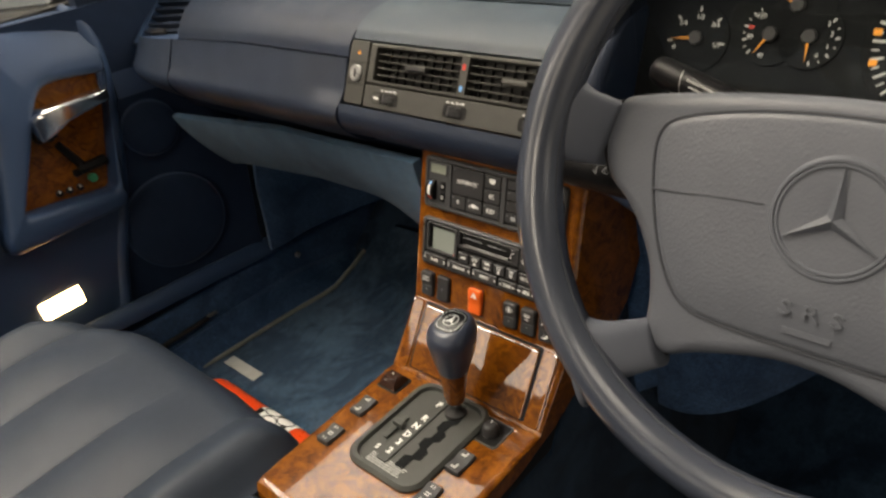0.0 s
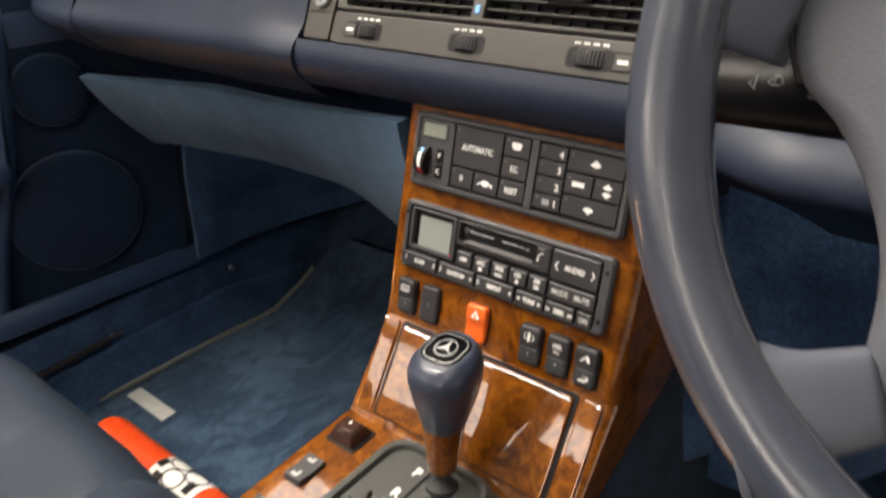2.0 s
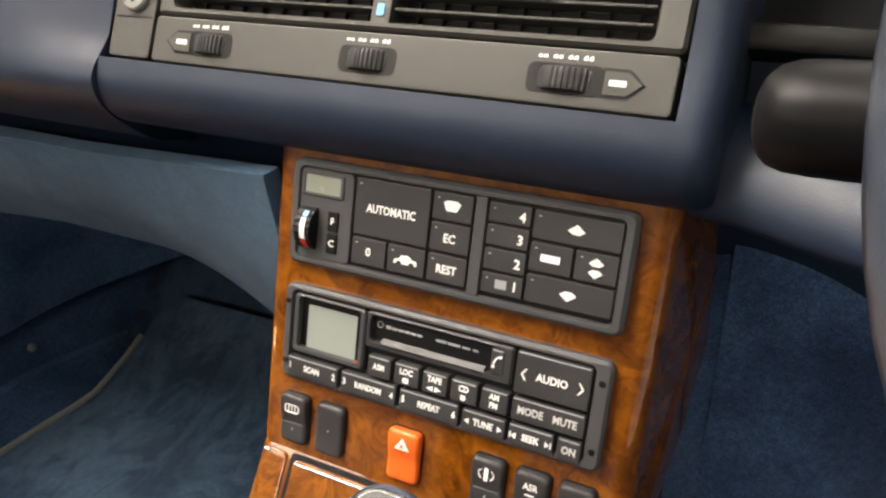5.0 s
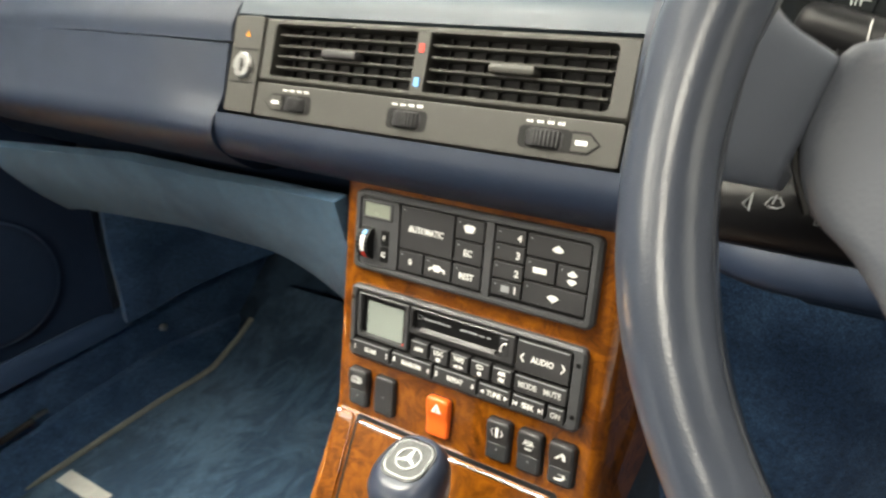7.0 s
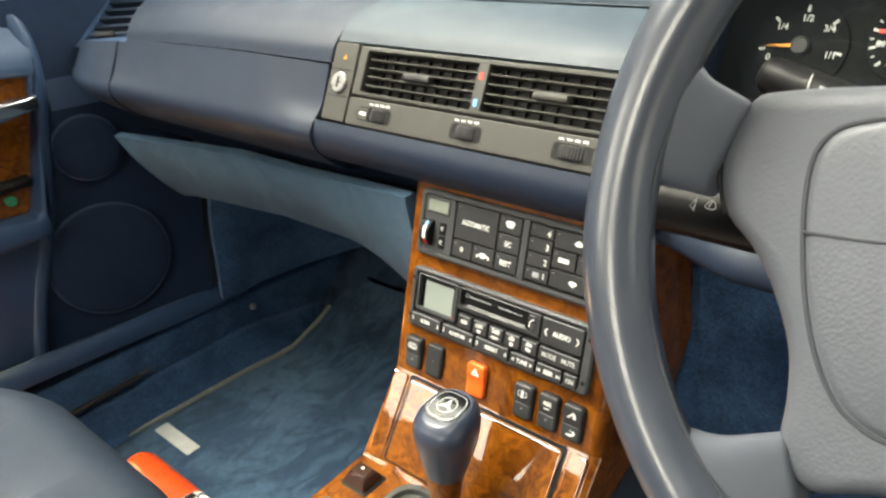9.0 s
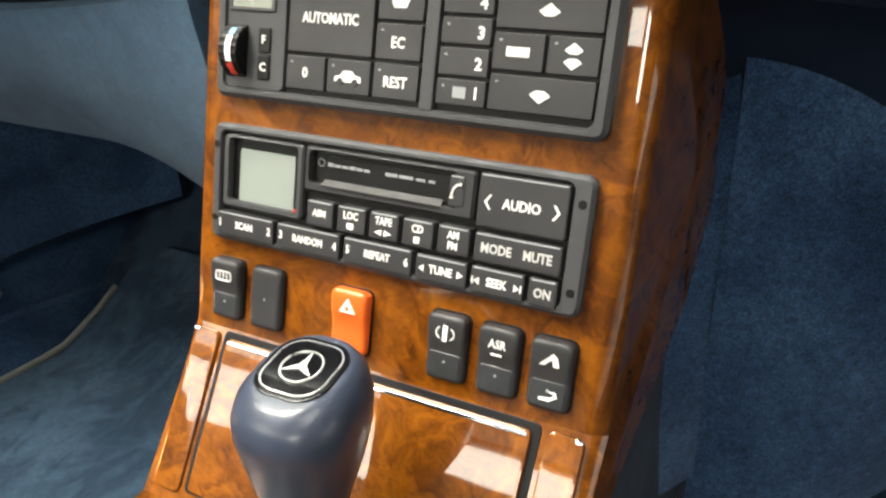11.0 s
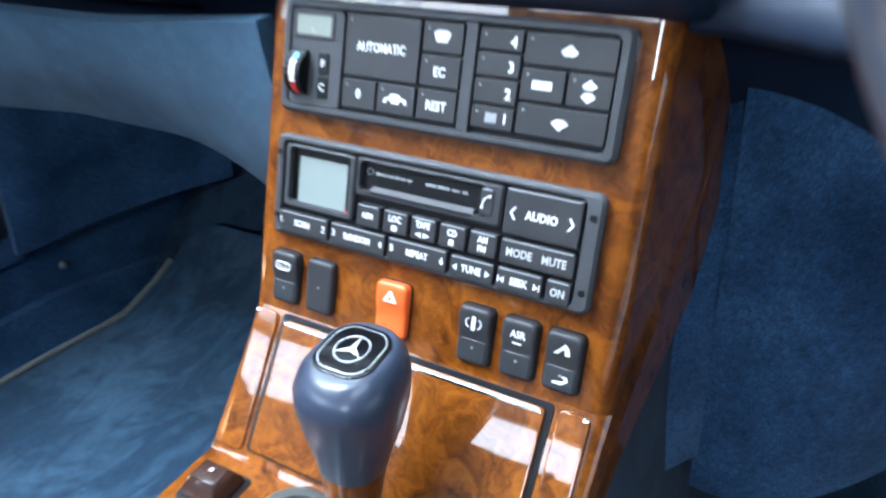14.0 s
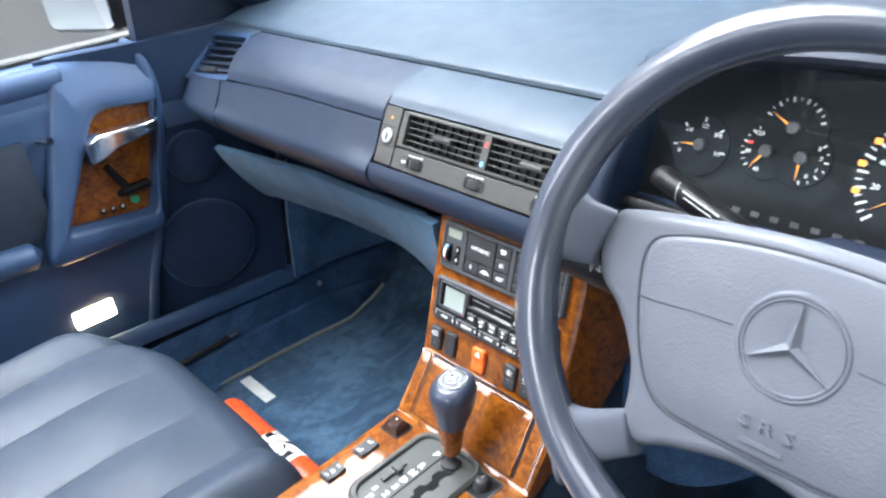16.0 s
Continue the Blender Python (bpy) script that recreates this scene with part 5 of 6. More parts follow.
# the toothed slot: a flat black mark between two edges, painted for its shaded depth
slot_mid = [(0.013, -0.188), (0.013, -0.172), (0.0205, -0.169), (0.0205, -0.157), (0.0150, -0.153), (0.0150, -0.143), (0.0205, -0.139), (0.0205, -0.129), (0.0155, -0.125), (0.0155, -0.115), (0.0200, -0.109), (0.0180, -0.090)]
slot_line = [(x, z, 0) for x, z in slot_mid]
left = [(p[0] - 0.0062, p[1]) for p in slot_line]
right = [(p[0] + 0.0062, p[1]) for p in slot_line]
mark(left + right[::-1], -0.0023, PLATE, gate, DIAL, "gate_slot", 0.0003)
part("letter_strip", block(-0.0095, -0.1420, 0.0150, 0.1000, -0.0020, -0.0042, 0.0012, 0.0006), GATE_GREY, gate, "raised strip with the gear letters", m=PLATE)
for s_, z in (("P", -0.0990), ("R", -0.1230), ("N", -0.1370), ("D", -0.1510), ("3", -0.1640), ("2", -0.1780)):
    words(s_, -0.0095, z, 0.0112, -0.0043, PLATE, gate, bold=0.00045, sx=1.0)
words("S", -0.0265, -0.1800, 0.0090, -0.0025, PLATE, gate, bold=0.0004)
part("mode_slider", rbox(-0.0315, -0.0245, -0.1680, -0.1320, 0.3080, 0.3110, 0.001), GATE_GREY, gate)
part("slider_grip", rbox(-0.0335, -0.0180, -0.1500, -0.1420, 0.3080, 0.3170, 0.002), GATE_GREY, gate)
for i in range(5):
    x = -0.0255
    for j in range(8):
        w = (0.0052, 0.0030, 0.0062, 0.0040, 0.0056)[(i * 3 + j * 2) % 5]
        if x + w > 0.026:
            break
        bars([(x + w / 2, -0.1876 - 0.0027 * i, w, 0.0013)], -0.0023, PLATE, gate, DIAL_PRINT)
        x += w + 0.0013

lev = thing("gear_lever", "gear lever with a blue leather knob and wooden lower grip", "gear lever", (0.012, -0.09, 0.31))
base_p, star_p = Vector((0.012, -0.0960, 0.3090)), Vector((0.0095, -0.0770, 0.4200))
axis = (star_p - base_p).normalized()
side_v = Vector((0, 1, 0)).cross(axis).normalized()
LEV = Matrix.Translation(base_p) @ Matrix((side_v, axis.cross(side_v), axis)).transposed().to_4x4()
L = (star_p - base_p).length
part("shaft", lathe([(0.0052, -0.004), (0.0052, 0.030)], 14), CHROME, lev, "chrome shaft", m=LEV)
part("boot", lathe([(0.0125, -0.004), (0.0125, 0.0005), (0.009, 0.0025), (0.006, 0.006), (0.0055, 0.010)], 20), RUBBER, lev, m=LEV)
def knob_rings(rows, n=36):
    out = []
    for z, rx, ry, dy in rows:
        out.append([(rx * math.copysign(abs(math.cos(a)) ** 0.85, math.cos(a)), dy + ry * math.copysign(abs(math.sin(a)) ** 0.85, math.sin(a)), z) for a in (2 * math.pi * k / n for k in range(n))])
    return loft(out)


part("wood_grip", knob_rings([(0.014, 0.0078, 0.0078, 0), (0.0146, 0.0098, 0.0098, 0), (0.022, 0.0112, 0.0114, 0), (0.038, 0.0130, 0.0134, 0), (0.054, 0.0150, 0.0157, 0), (0.058, 0.0153, 0.0161, 0)]), WOOD, lev, "glossy wooden lower grip", m=LEV)
grip = [(0.0545, 0.0148, 0.0156, 0), (0.064, 0.0172, 0.0182, 0), (0.080, 0.0218, 0.0228, 0), (0.094, 0.0248, 0.0256, 0), (0.104, 0.0252, 0.0260, 0), (0.1115, 0.0232, 0.0242, 0), (0.1160, 0.0196, 0.0206, 0), (0.1178, 0.0165, 0.0175, 0)]
kbm = knob_rings([(z * L / 0.1178, a, b, c) for z, a, b, c in grip])
TIP = math.tan(radians(17))
for v in kbm.verts:
    v.co.z += v.co.y * TIP * max(0.0, min(1.0, (v.co.z - 0.085 * L / 0.1178) / (0.03 * L / 0.1178)))
part("knob", kbm, KNOB, lev, "smooth blue-grey leather knob", m=LEV)
TOPZ = L + 0.0006
KN = LEV @ Matrix.Translation((0, 0, TOPZ)) @ Matrix.Rotation(radians(-90 + 17), 4, "X")
part("badge_ring", ringplate(0, 0, 0.0284, 0.0284, (0, 0, 0.0268, 0.0268), 0.002, -0.0006, 0.0095, 0.0088, 0.0003, 7), STEEL, lev, m=KN)
part("badge_surround", block(0, 0, 0.0325, 0.0325, 0.002, -0.0002, 0.0115, 0.0008, 7), BADGE_BLACK, lev, m=KN)
part("badge", block(0, 0, 0.0270, 0.0270, 0.002, -0.0004, 0.0085, 0.0003, 7), BADGE_BLACK, lev, "black round-cornered badge", m=KN)
part("badge_circle", tube([(0.0082 * math.cos(a), -0.0006, 0.0082 * math.sin(a)) for a in (2 * math.pi * k / 32 for k in range(32))], 0.0005, 6, True, up=(0, 1, 0)), STEEL, lev, m=KN)
for a in (90, 210, 330):
    c, s = math.cos(radians(a)), math.sin(radians(a))
    mark([(c * 0.0082, s * 0.0082), (-s * 0.0016, c * 0.0016), (s * 0.0016, -c * 0.0016)], -0.0004, KN, lev, STEEL, "badge_arm", 0.0005)

# switches in the wood round the gate
def plate_switch(x0, x1, y0, y1, label, symbols):
    t = thing("console_switch", label, "switch", on_plate((x0 + x1) / 2, (y0 + y1) / 2), group="switches beside the gear gate")
    part("socket", block((x0 + x1) / 2, (y0 + y1) / 2, x1 - x0 + 0.002, y1 - y0 + 0.002, 0.002, -0.0006, 0.003, 0.0003), BLACK, t, m=PLATE)
    h = (y1 - y0) / 2
    m0 = (y0 + y1) / 2
    prof = [(0.001, m0 - h), (-0.0045, m0 - h + 0.0005), (-0.0050, m0 - h + 0.002), (-0.0032, m0), (-0.0050, m0 + h - 0.002), (-0.0045, m0 + h - 0.0005), (0.001, m0 + h)]
    part("cap", solid_x(prof, x0, x1, 0.0010, 2), RADIO_GREY, t, m=PLATE)
    for dx, dy, w, hh in symbols:
        bars([((x0 + x1) / 2 + dx, m0 + dy, w, hh)], -0.0046 if abs(dy) > 0.004 else -0.0034, PLATE, t, DIAL_PRINT, "symbol")
    return t


pair = ((-0.001, -0.0095, 0.0062, 0.0028), (0.0016, -0.0072, 0.0020, 0.0055), (-0.001, 0.0075, 0.0062, 0.0028), (0.0016, 0.0098, 0.0020, 0.0055))
three = ((-0.0018, -0.0095, 0.0016, 0.0046), (0.0018, -0.0095, 0.0016, 0.0046), (0, -0.0015, 0.0066, 0.0016), (0, 0.0015, 0.0066, 0.0016), (-0.0018, 0.0095, 0.0016, 0.0046), (0.0018, 0.0095, 0.0016, 0.0046))
plate_switch(-0.0945, -0.0765, -0.1600, -0.1320, "grey rocker switch with white seat symbols", pair)
plate_switch(-0.0935, -0.0755, -0.2105, -0.1835, "grey rocker switch with white window symbols", three)
plate_switch(0.0535, 0.0715, -0.1620, -0.1320, "grey rocker switch with white seat symbols", pair)
plate_switch(0.0535, 0.0715, -0.2105, -0.1825, "grey rocker switch with white window symbols", three)
rs = thing("roof_switch", "dark brown raised roof switch in a black recess", "switch", on_plate(-0.0845, -0.0975), group="switches beside the gear gate")
part("recess", block(-0.0845, -0.0975, 0.0330, 0.0290, 0.002, -0.0006, 0.003, 0.0003), BLACK, rs, m=PLATE)
part("cap", loft([[(-0.0845 + sx * a, y, -0.0975 + sz * b) for sx, sz in ((1, 1), (-1, 1), (-1, -1), (1, -1))] for y, a, b in ((0.0, 0.0125, 0.0120), (-0.006, 0.0115, 0.0110), (-0.0125, 0.0085, 0.0065), (-0.0130, 0.0075, 0.0055))]),
     surface("dark_brown_plastic", (0.035, 0.018, 0.014), (0.05, 0.026, 0.02), 0.15, 30, 900, 0.1, 0.0002), rs, m=PLATE)
bars([(-0.0845, -0.0955, 0.0022, 0.0022)], -0.0130, PLATE, rs)
mk = thing("mirror_knob", "round black mirror adjuster knob in a square recess", "knob", on_plate(0.0620, -0.0965), group="switches beside the gear gate")
part("recess", ringplate(0.0620, -0.0965, 0.0370, 0.0360, (0.0620, -0.0965, 0.0330, 0.0320), 0.002, -0.0012, 0.004, 0.003, 0.0005), GATE_GREY, mk, m=PLATE)
part("recess_floor", block(0.0620, -0.0965, 0.0335, 0.0325, 0.002, -0.0005, 0.003, 0.0002), BLACK, mk, m=PLATE)
part("knob", lathe([(0.0098, 0), (0.0098, 0.003), (0.0086, 0.006), (0.0082, 0.0095), (0.0064, 0.0118), (0.003, 0.0126)], 28), SATIN_BLACK, mk, m=Matrix.Translation(on_plate(0.0620, -0.0965, 0.0005)))
part("pointer", rbox(-0.0006, 0.0006, 0.001, 0.0060, 0.0112, 0.0128, 0.0004, 1), PRINT, mk, m=Matrix.Translation(on_plate(0.0620, -0.0965, 0.0005)))


# ---- steering wheel ----
sw = thing("steering_wheel", "grey-blue leather steering wheel with a large airbag pad", "steering wheel", tuple(COLUMN.translation))
RIM = 0.185
def rim_point(a):
    return Vector((RIM * math.cos(a), 0, RIM * math.sin(a)))


rim_rings = []
NR = 96
for k in range(NR):
    a = 2 * math.pi * k / NR
    c, out = rim_point(a), Vector((math.cos(a), 0, math.sin(a)))
    deg = math.degrees(a) % 180
    fat = 0.0158 + 0.0010 * math.exp(-((deg - 15) / 12) ** 2) + 0.0010 * math.exp(-((deg - 165) / 12) ** 2)
    rim_rings.append([c + out * (fat * 0.96 * math.cos(b)) + Vector((0, -fat * 1.08 * math.sin(b), 0)) for b in (2 * math.pi * j / 18 for j in range(18))])
rim_rings.append(rim_rings[0])
bm = loft(rim_rings, False, False)
bmesh.ops.remove_doubles(bm, verts=bm.verts[:], dist=1e-6)
RIM_AT = Matrix.Translation((-0.006, 0.005, 0)) @ COLUMN
part("rim", bm, WHEEL_LEATHER, sw, "worn shiny leather rim", m=RIM_AT)
seam_pts = [rim_point(2 * math.pi * k / 120) * ((RIM - 0.0152) / RIM) + Vector((0, -0.003, 0)) for k in range(120)]
part("stitching", tube(seam_pts, 0.0008, 5, True, up=(0, 1, 0)), SEAM_AND_SHADE, sw, m=RIM_AT)
SET_BACK = Matrix.Translation((-0.003, 0.034, -0.0095))
HUB = COLUMN @ SET_BACK @ Matrix.Diagonal((1.17, 1.1, 1.04, 1))
BADGE = COLUMN @ SET_BACK @ Matrix.Diagonal((1.07, 1.1, 1.07, 1))
# housing behind the pad: left half outline, mirrored
half = [(0.0, 0.0655), (-0.045, 0.063), (-0.090, 0.0575), (-0.118, 0.0520), (-0.1285, 0.0465), (-0.1335, 0.028), (-0.1335, 0.012), (-0.1275, -0.004), (-0.115, -0.016), (-0.103, -0.033), (-0.093, -0.055), (-0.089, -0.076), (-0.087, -0.096), (-0.074, -0.110), (-0.055, -0.102), (-0.022, -0.0915), (0.0, -0.0890)]
def mirrored(h):
    return h + [(-x, z) for x, z in reversed(h[1:-1])]


def pad_rings(h, rows, n=3):
    line = smooth_line([(x, z, 0) for x, z in mirrored(h)], n, True)
    out = []
    for s, y in rows:
        out.append([(p[0] * (1 - s / 0.11), y, (p[1] + 0.012) * (1 - s / 0.075) - 0.012) for p in line])
    return out


part("housing", loft(pad_rings(half, ((0.030, 0.016), (0.016, 0.013), (0.004, 0.009), (0.0, 0.005), (0.0, 0.0035), (0.0016, 0.001), (0.005, -0.0012), (0.010, -0.002))), True, True), WHEEL_PAD, sw, "grained airbag housing", m=HUB)
inner = [(0.0, 0.0560), (-0.045, 0.0530), (-0.085, 0.0440), (-0.099, 0.0330), (-0.100, 0.010), (-0.092, -0.028), (-0.080, -0.058), (-0.066, -0.074), (-0.045, -0.0785), (0.0, -0.0790)]
def groove(pts, y, r):
    return tube([(p[0], y, p[1]) for p in pts], r, 6, True, up=(0, 1, 0))


pad_line = smooth_line([(x, z, 0) for x, z in mirrored(inner)], 4, True)
# a darker line stands in for the soft shading in the pad's groove
part("pad_groove", groove(pad_line, -0.0018, 0.0011), SEAM_AND_SHADE, sw, m=HUB)
part("airbag_cover", loft(pad_rings([(x * 0.985, z * 0.98) for x, z in inner], ((0.0, -0.001), (0.0, -0.0022), (0.0012, -0.0034), (0.004, -0.0042), (0.020, -0.0060), (0.04, -0.0072)), 4)), WHEEL_PAD, sw, "grained airbag cover", m=HUB)
for sx in (-1, 1):
    part("cover_split", tube([(sx * 0.034, -0.0070, 0.001), (sx * 0.064, -0.0069, -0.001), (sx * 0.080, -0.0060, -0.003), (sx * 0.092, -0.0044, -0.004), (sx * 0.0975, -0.0030, -0.0045)], 0.0007, 6, up=(0, 1, 0)), SEAM_AND_SHADE, sw, m=HUB)
emb = part("emblem_ring", ringplate(0, 0, 0.0700, 0.0700, (0, 0, 0.0600, 0.0600), -0.004, -0.0082, 0.035, 0.0300, 0.0024, 12), WHEEL_PAD, sw, "embossed ring", m=BADGE)
part("emblem_dish", disc(0, 0, 0.031, -0.004, -0.0068, 48, 0.0006), WHEEL_PAD, emb, m=BADGE)
part("emblem_rim", tube([(0.0295 * math.cos(a), -0.0070, 0.0295 * math.sin(a)) for a in (2 * math.pi * k / 64 for k in range(64))], 0.0012, 6, True, up=(0, 1, 0)), WHEEL_PAD, emb, m=BADGE)
for a in (90, 210, 330):
    c, s = math.cos(radians(a)), math.sin(radians(a))
    tip, l, r, top = (c * 0.0292, s * 0.0292), (-s * 0.0048, c * 0.0048), (s * 0.0048, -c * 0.0048), (0, 0)
    bm = bmesh.new()
    v = [bm.verts.new(p) for p in ((tip[0], -0.0082, tip[1]), (l[0] - c * 0.003, -0.0080, l[1] - s * 0.003), (r[0] - c * 0.003, -0.0080, r[1] - s * 0.003), (0, -0.0112, 0), (c * 0.029, -0.0090, s * 0.029))]
    for f in ((0, 1, 3), (0, 3, 2), (0, 4, 3), (1, 2, 3), (0, 2, 1)):
        try:
            bm.faces.new([v[i] for i in f])
        except ValueError:
            pass
    part("emblem_arm", bm, WHEEL_PAD, emb, m=BADGE, flat=True)
words("S R S", 0.0, -0.0530, 0.0115, -0.0070, BADGE, sw, WHEEL_PAD, bold=0.0001, sx=1.45, name="embossed_letters", thick=0.0006)
bars([(0.0, -0.0655, 0.026, 0.0036)], -0.0056, BADGE, sw, WHEEL_PAD, "embossed_bar")
# spokes: upper pair wide, lower pair narrow
def spoke(p0, p1, w0, w1, name):
    """From the housing (p0) to the rim (p1), in the wheel's plane, as a rounded bar."""
    a, b = Vector((p0[0], 0, p0[1])), Vector((p1[0], 0, p1[1]))
    d = (b - a).normalized()
    side = Vector((-d.z, 0, d.x))
    rings = []
    for i in range(17):
        s = i / 16
        c = a.lerp(b, s)
        w = w0 + (w1 - w0) * s + 0.012 * max(0, s - 0.45) ** 2 / 0.30
        th = 0.0105 + 0.003 * s
        rings.append([c + side * (w * math.copysign(abs(math.cos(q)) ** 0.6, math.cos(q))) + Vector((0, 0.003 + 0.041 * (1 - s) ** 1.25 - th * math.copysign(abs(math.sin(q)) ** 0.7, math.sin(q)), 0)) for q in (2 * math.pi * j / 28 for j in range(28))])
    return part(name, loft(rings), SPOKE_LEATHER, sw, m=COLUMN, angle=60)


for sx in (-1, 1):
    spoke((sx * 0.1555 - 0.003, 0.0150), (sx * 0.180 - 0.006, 0.022), 0.0235, 0.0280, "upper_spoke")
    spoke((sx * 0.0930 - 0.003, -0.1190), (sx * 0.128 - 0.006, -0.136), 0.0175, 0.0225, "lower_spoke")
    part("spoke_gap", tube(smooth_line([(sx * 0.1290, 0.0045, 0.0475), (sx * 0.1345, 0.0042, 0.028), (sx * 0.1345, 0.0042, 0.012), (sx * 0.1285, 0.0045, -0.004)], 5), 0.0013, 6, up=(0, 1, 0)), BLACK, sw, m=HUB)
    part("spoke_gap", tube(smooth_line([(sx * 0.0895, 0.0045, -0.0945), (sx * 0.0810, 0.0042, -0.1050), (sx * 0.0715, 0.0045, -0.1105)], 5), 0.0013, 6, up=(0, 1, 0)), BLACK, sw, m=HUB)

# ---- column, stalks and instruments ----
col = thing("steering_column", "navy plastic steering column shroud", "steering column", (0.368, 0.0, 0.62))
part("shroud", loft([[(a, y, b) for a, b in rrect(w, h, 0.03, 5)] for y, w, h in ((0.060, 0.105, 0.100), (0.075, 0.125, 0.115), (0.10, 0.14, 0.12), (0.22, 0.15, 0.12))]), DASH, col, m=COLUMN @ pose(0, 0, -0.012))
def stalk(name, tip, root, r, label, cat="stalk"):
    t = thing(name, label, cat, tuple(root))
    a, b = Vector(tip), Vector(root)
    rows = []
    rad = []
    for s, k in ((0, 0.50), (0.008, 0.72), (0.022, 0.88), (0.045, 0.97), (0.08, 1.0), (0.4, 1.0), (0.75, 0.95), (1.0, 0.85)):
        rows.append(a.lerp(b, s))
        rad.append(r * k)
    part("lever", tube(rows, rad, 18, flat=1.0), STALK_BLACK, t)
    return t


wt, wr = Vector((0.140, -0.0535, 0.6200)), Vector((0.340, -0.082, 0.6335))
ws = stalk("wiper_stalk", wt, wr, 0.0162, "black indicator and wiper stalk with grey symbols")
wd = (wr - wt).normalized()
wn_ = Vector((0, -0.80, 0.60))
wup = wn_.cross(wd).normalized() * -1
def stalk_line(pts, closed=True, thin=0.0003):
    """A printed line on the stalk from (along, up) pairs."""
    part("symbol", tube([wt + wd * a + wup * b + wn_ * math.sqrt(max(0.0, 0.0164 ** 2 - b * b)) for a, b in pts], thin, 5, closed, up=tuple(wn_)), DIM_PRINT, ws)


def wiper_symbol(a, b, k):
    stalk_line([(a - 0.0040 * k, b + 0.0014 * k), (a - 0.0018 * k, b + 0.0026 * k), (a + 0.0018 * k, b + 0.0026 * k), (a + 0.0040 * k, b + 0.0014 * k), (a + 0.0018 * k, b - 0.0022 * k), (a - 0.0018 * k, b - 0.0022 * k)])
    stalk_line([(a, b - 0.0034 * k), (a - 0.0010 * k, b + 0.0012 * k)], False)


OFF = 0.024
stalk_line([(OFF + 0.0275, 0.003), (OFF + 0.0300, 0.0052), (OFF + 0.0300, -0.0012)], True, 0.0006)
wiper_symbol(OFF + 0.0385, 0.0008, 0.8)
stalk_line([(OFF + 0.0530, 0.0062), (OFF + 0.0620, 0.0062), (OFF + 0.0620, 0.0010), (OFF + 0.0530, 0.0010)])
stalk_line([(OFF + 0.0550, 0.0036), (OFF + 0.0600, 0.0036)], False, 0.0008)
wiper_symbol(OFF + 0.0705, -0.0010, 0.75)
ct, cr = Vector((0.183, 0.033, 0.672)), Vector((0.304, 0.000, 0.648))
cs = stalk("cruise_stalk", ct, cr, 0.0115, "black cruise control stalk with white print")
for i in range(4):
    a, b = ct.lerp(cr, 0.30 + 0.02 * (i % 2)), ct.lerp(cr, 0.62 - 0.05 * (i % 2))
    o = Vector((0, -0.0095 - 0.0012 * (1.5 - abs(i - 1.5)), 0.0080 - 0.0042 * i))
    part("print_bar", tube([a + o, b + o], 0.0006, 5), DIAL_PRINT, cs)
part("print_ring", tube([ct.lerp(cr, 0.25) + Vector((0, -0.0118 * math.cos(a), 0.0118 * math.sin(a))) for a in np.linspace(-0.8, 1.2, 9)], 0.0004, 5), DIAL_PRINT, cs)

ins = thing("instrument_cluster", "black instrument cluster with white scales and orange needles", "instrument cluster", (0.37, 0.08, 0.69))
# DIALS: local x across from the fuel gauge, z up, -y towards the driver
part("face", block(0.165, 0.010, 0.440, 0.150, 0.02, 0.0, 0.02, 0.001), DIAL, ins, m=DIALS)
hood_rings = []
hood_profile = smooth_line([(-0.050, -0.075, 0), (-0.050, 0.02, 0), (-0.036, 0.058, 0), (0.05, 0.078, 0), (0.165, 0.085, 0), (0.28, 0.078, 0), (0.37, 0.058, 0), (0.388, 0.04, 0), (0.388, -0.075, 0)], 4)
for y, k in ((0.02, 0.0), (-0.046, 0.0), (-0.050, 0.004), (-0.046, 0.010), (0.03, 0.014)):
    hood_rings.append([(p[0] + (k if p[0] > 0.165 else -k) * (1 if abs(p[0] - 0.165) > 0.15 else 0.3), y if p[1] > -0.07 else y, p[1] + (k if p[1] > 0.05 else 0)) for p in hood_profile])
part("hood", loft(hood_rings, False, False, False), DARK_NAVY, ins, "dark navy padded hood", m=DIALS)
part("lower_edge", rbox(-0.058, 0.388, -0.030, 0.02, -0.075, -0.062, 0.004), BLACK, ins, m=DIALS)
cover = part("cover_glass", block(0.165, 0.0, 0.430, 0.150, -0.001, 0.001, 0.02, 0.0004), GLASS, ins, "clear cover glass", m=DIALS @ pose(0, -0.022, 0.010, 24))
cover.visible_shadow = False


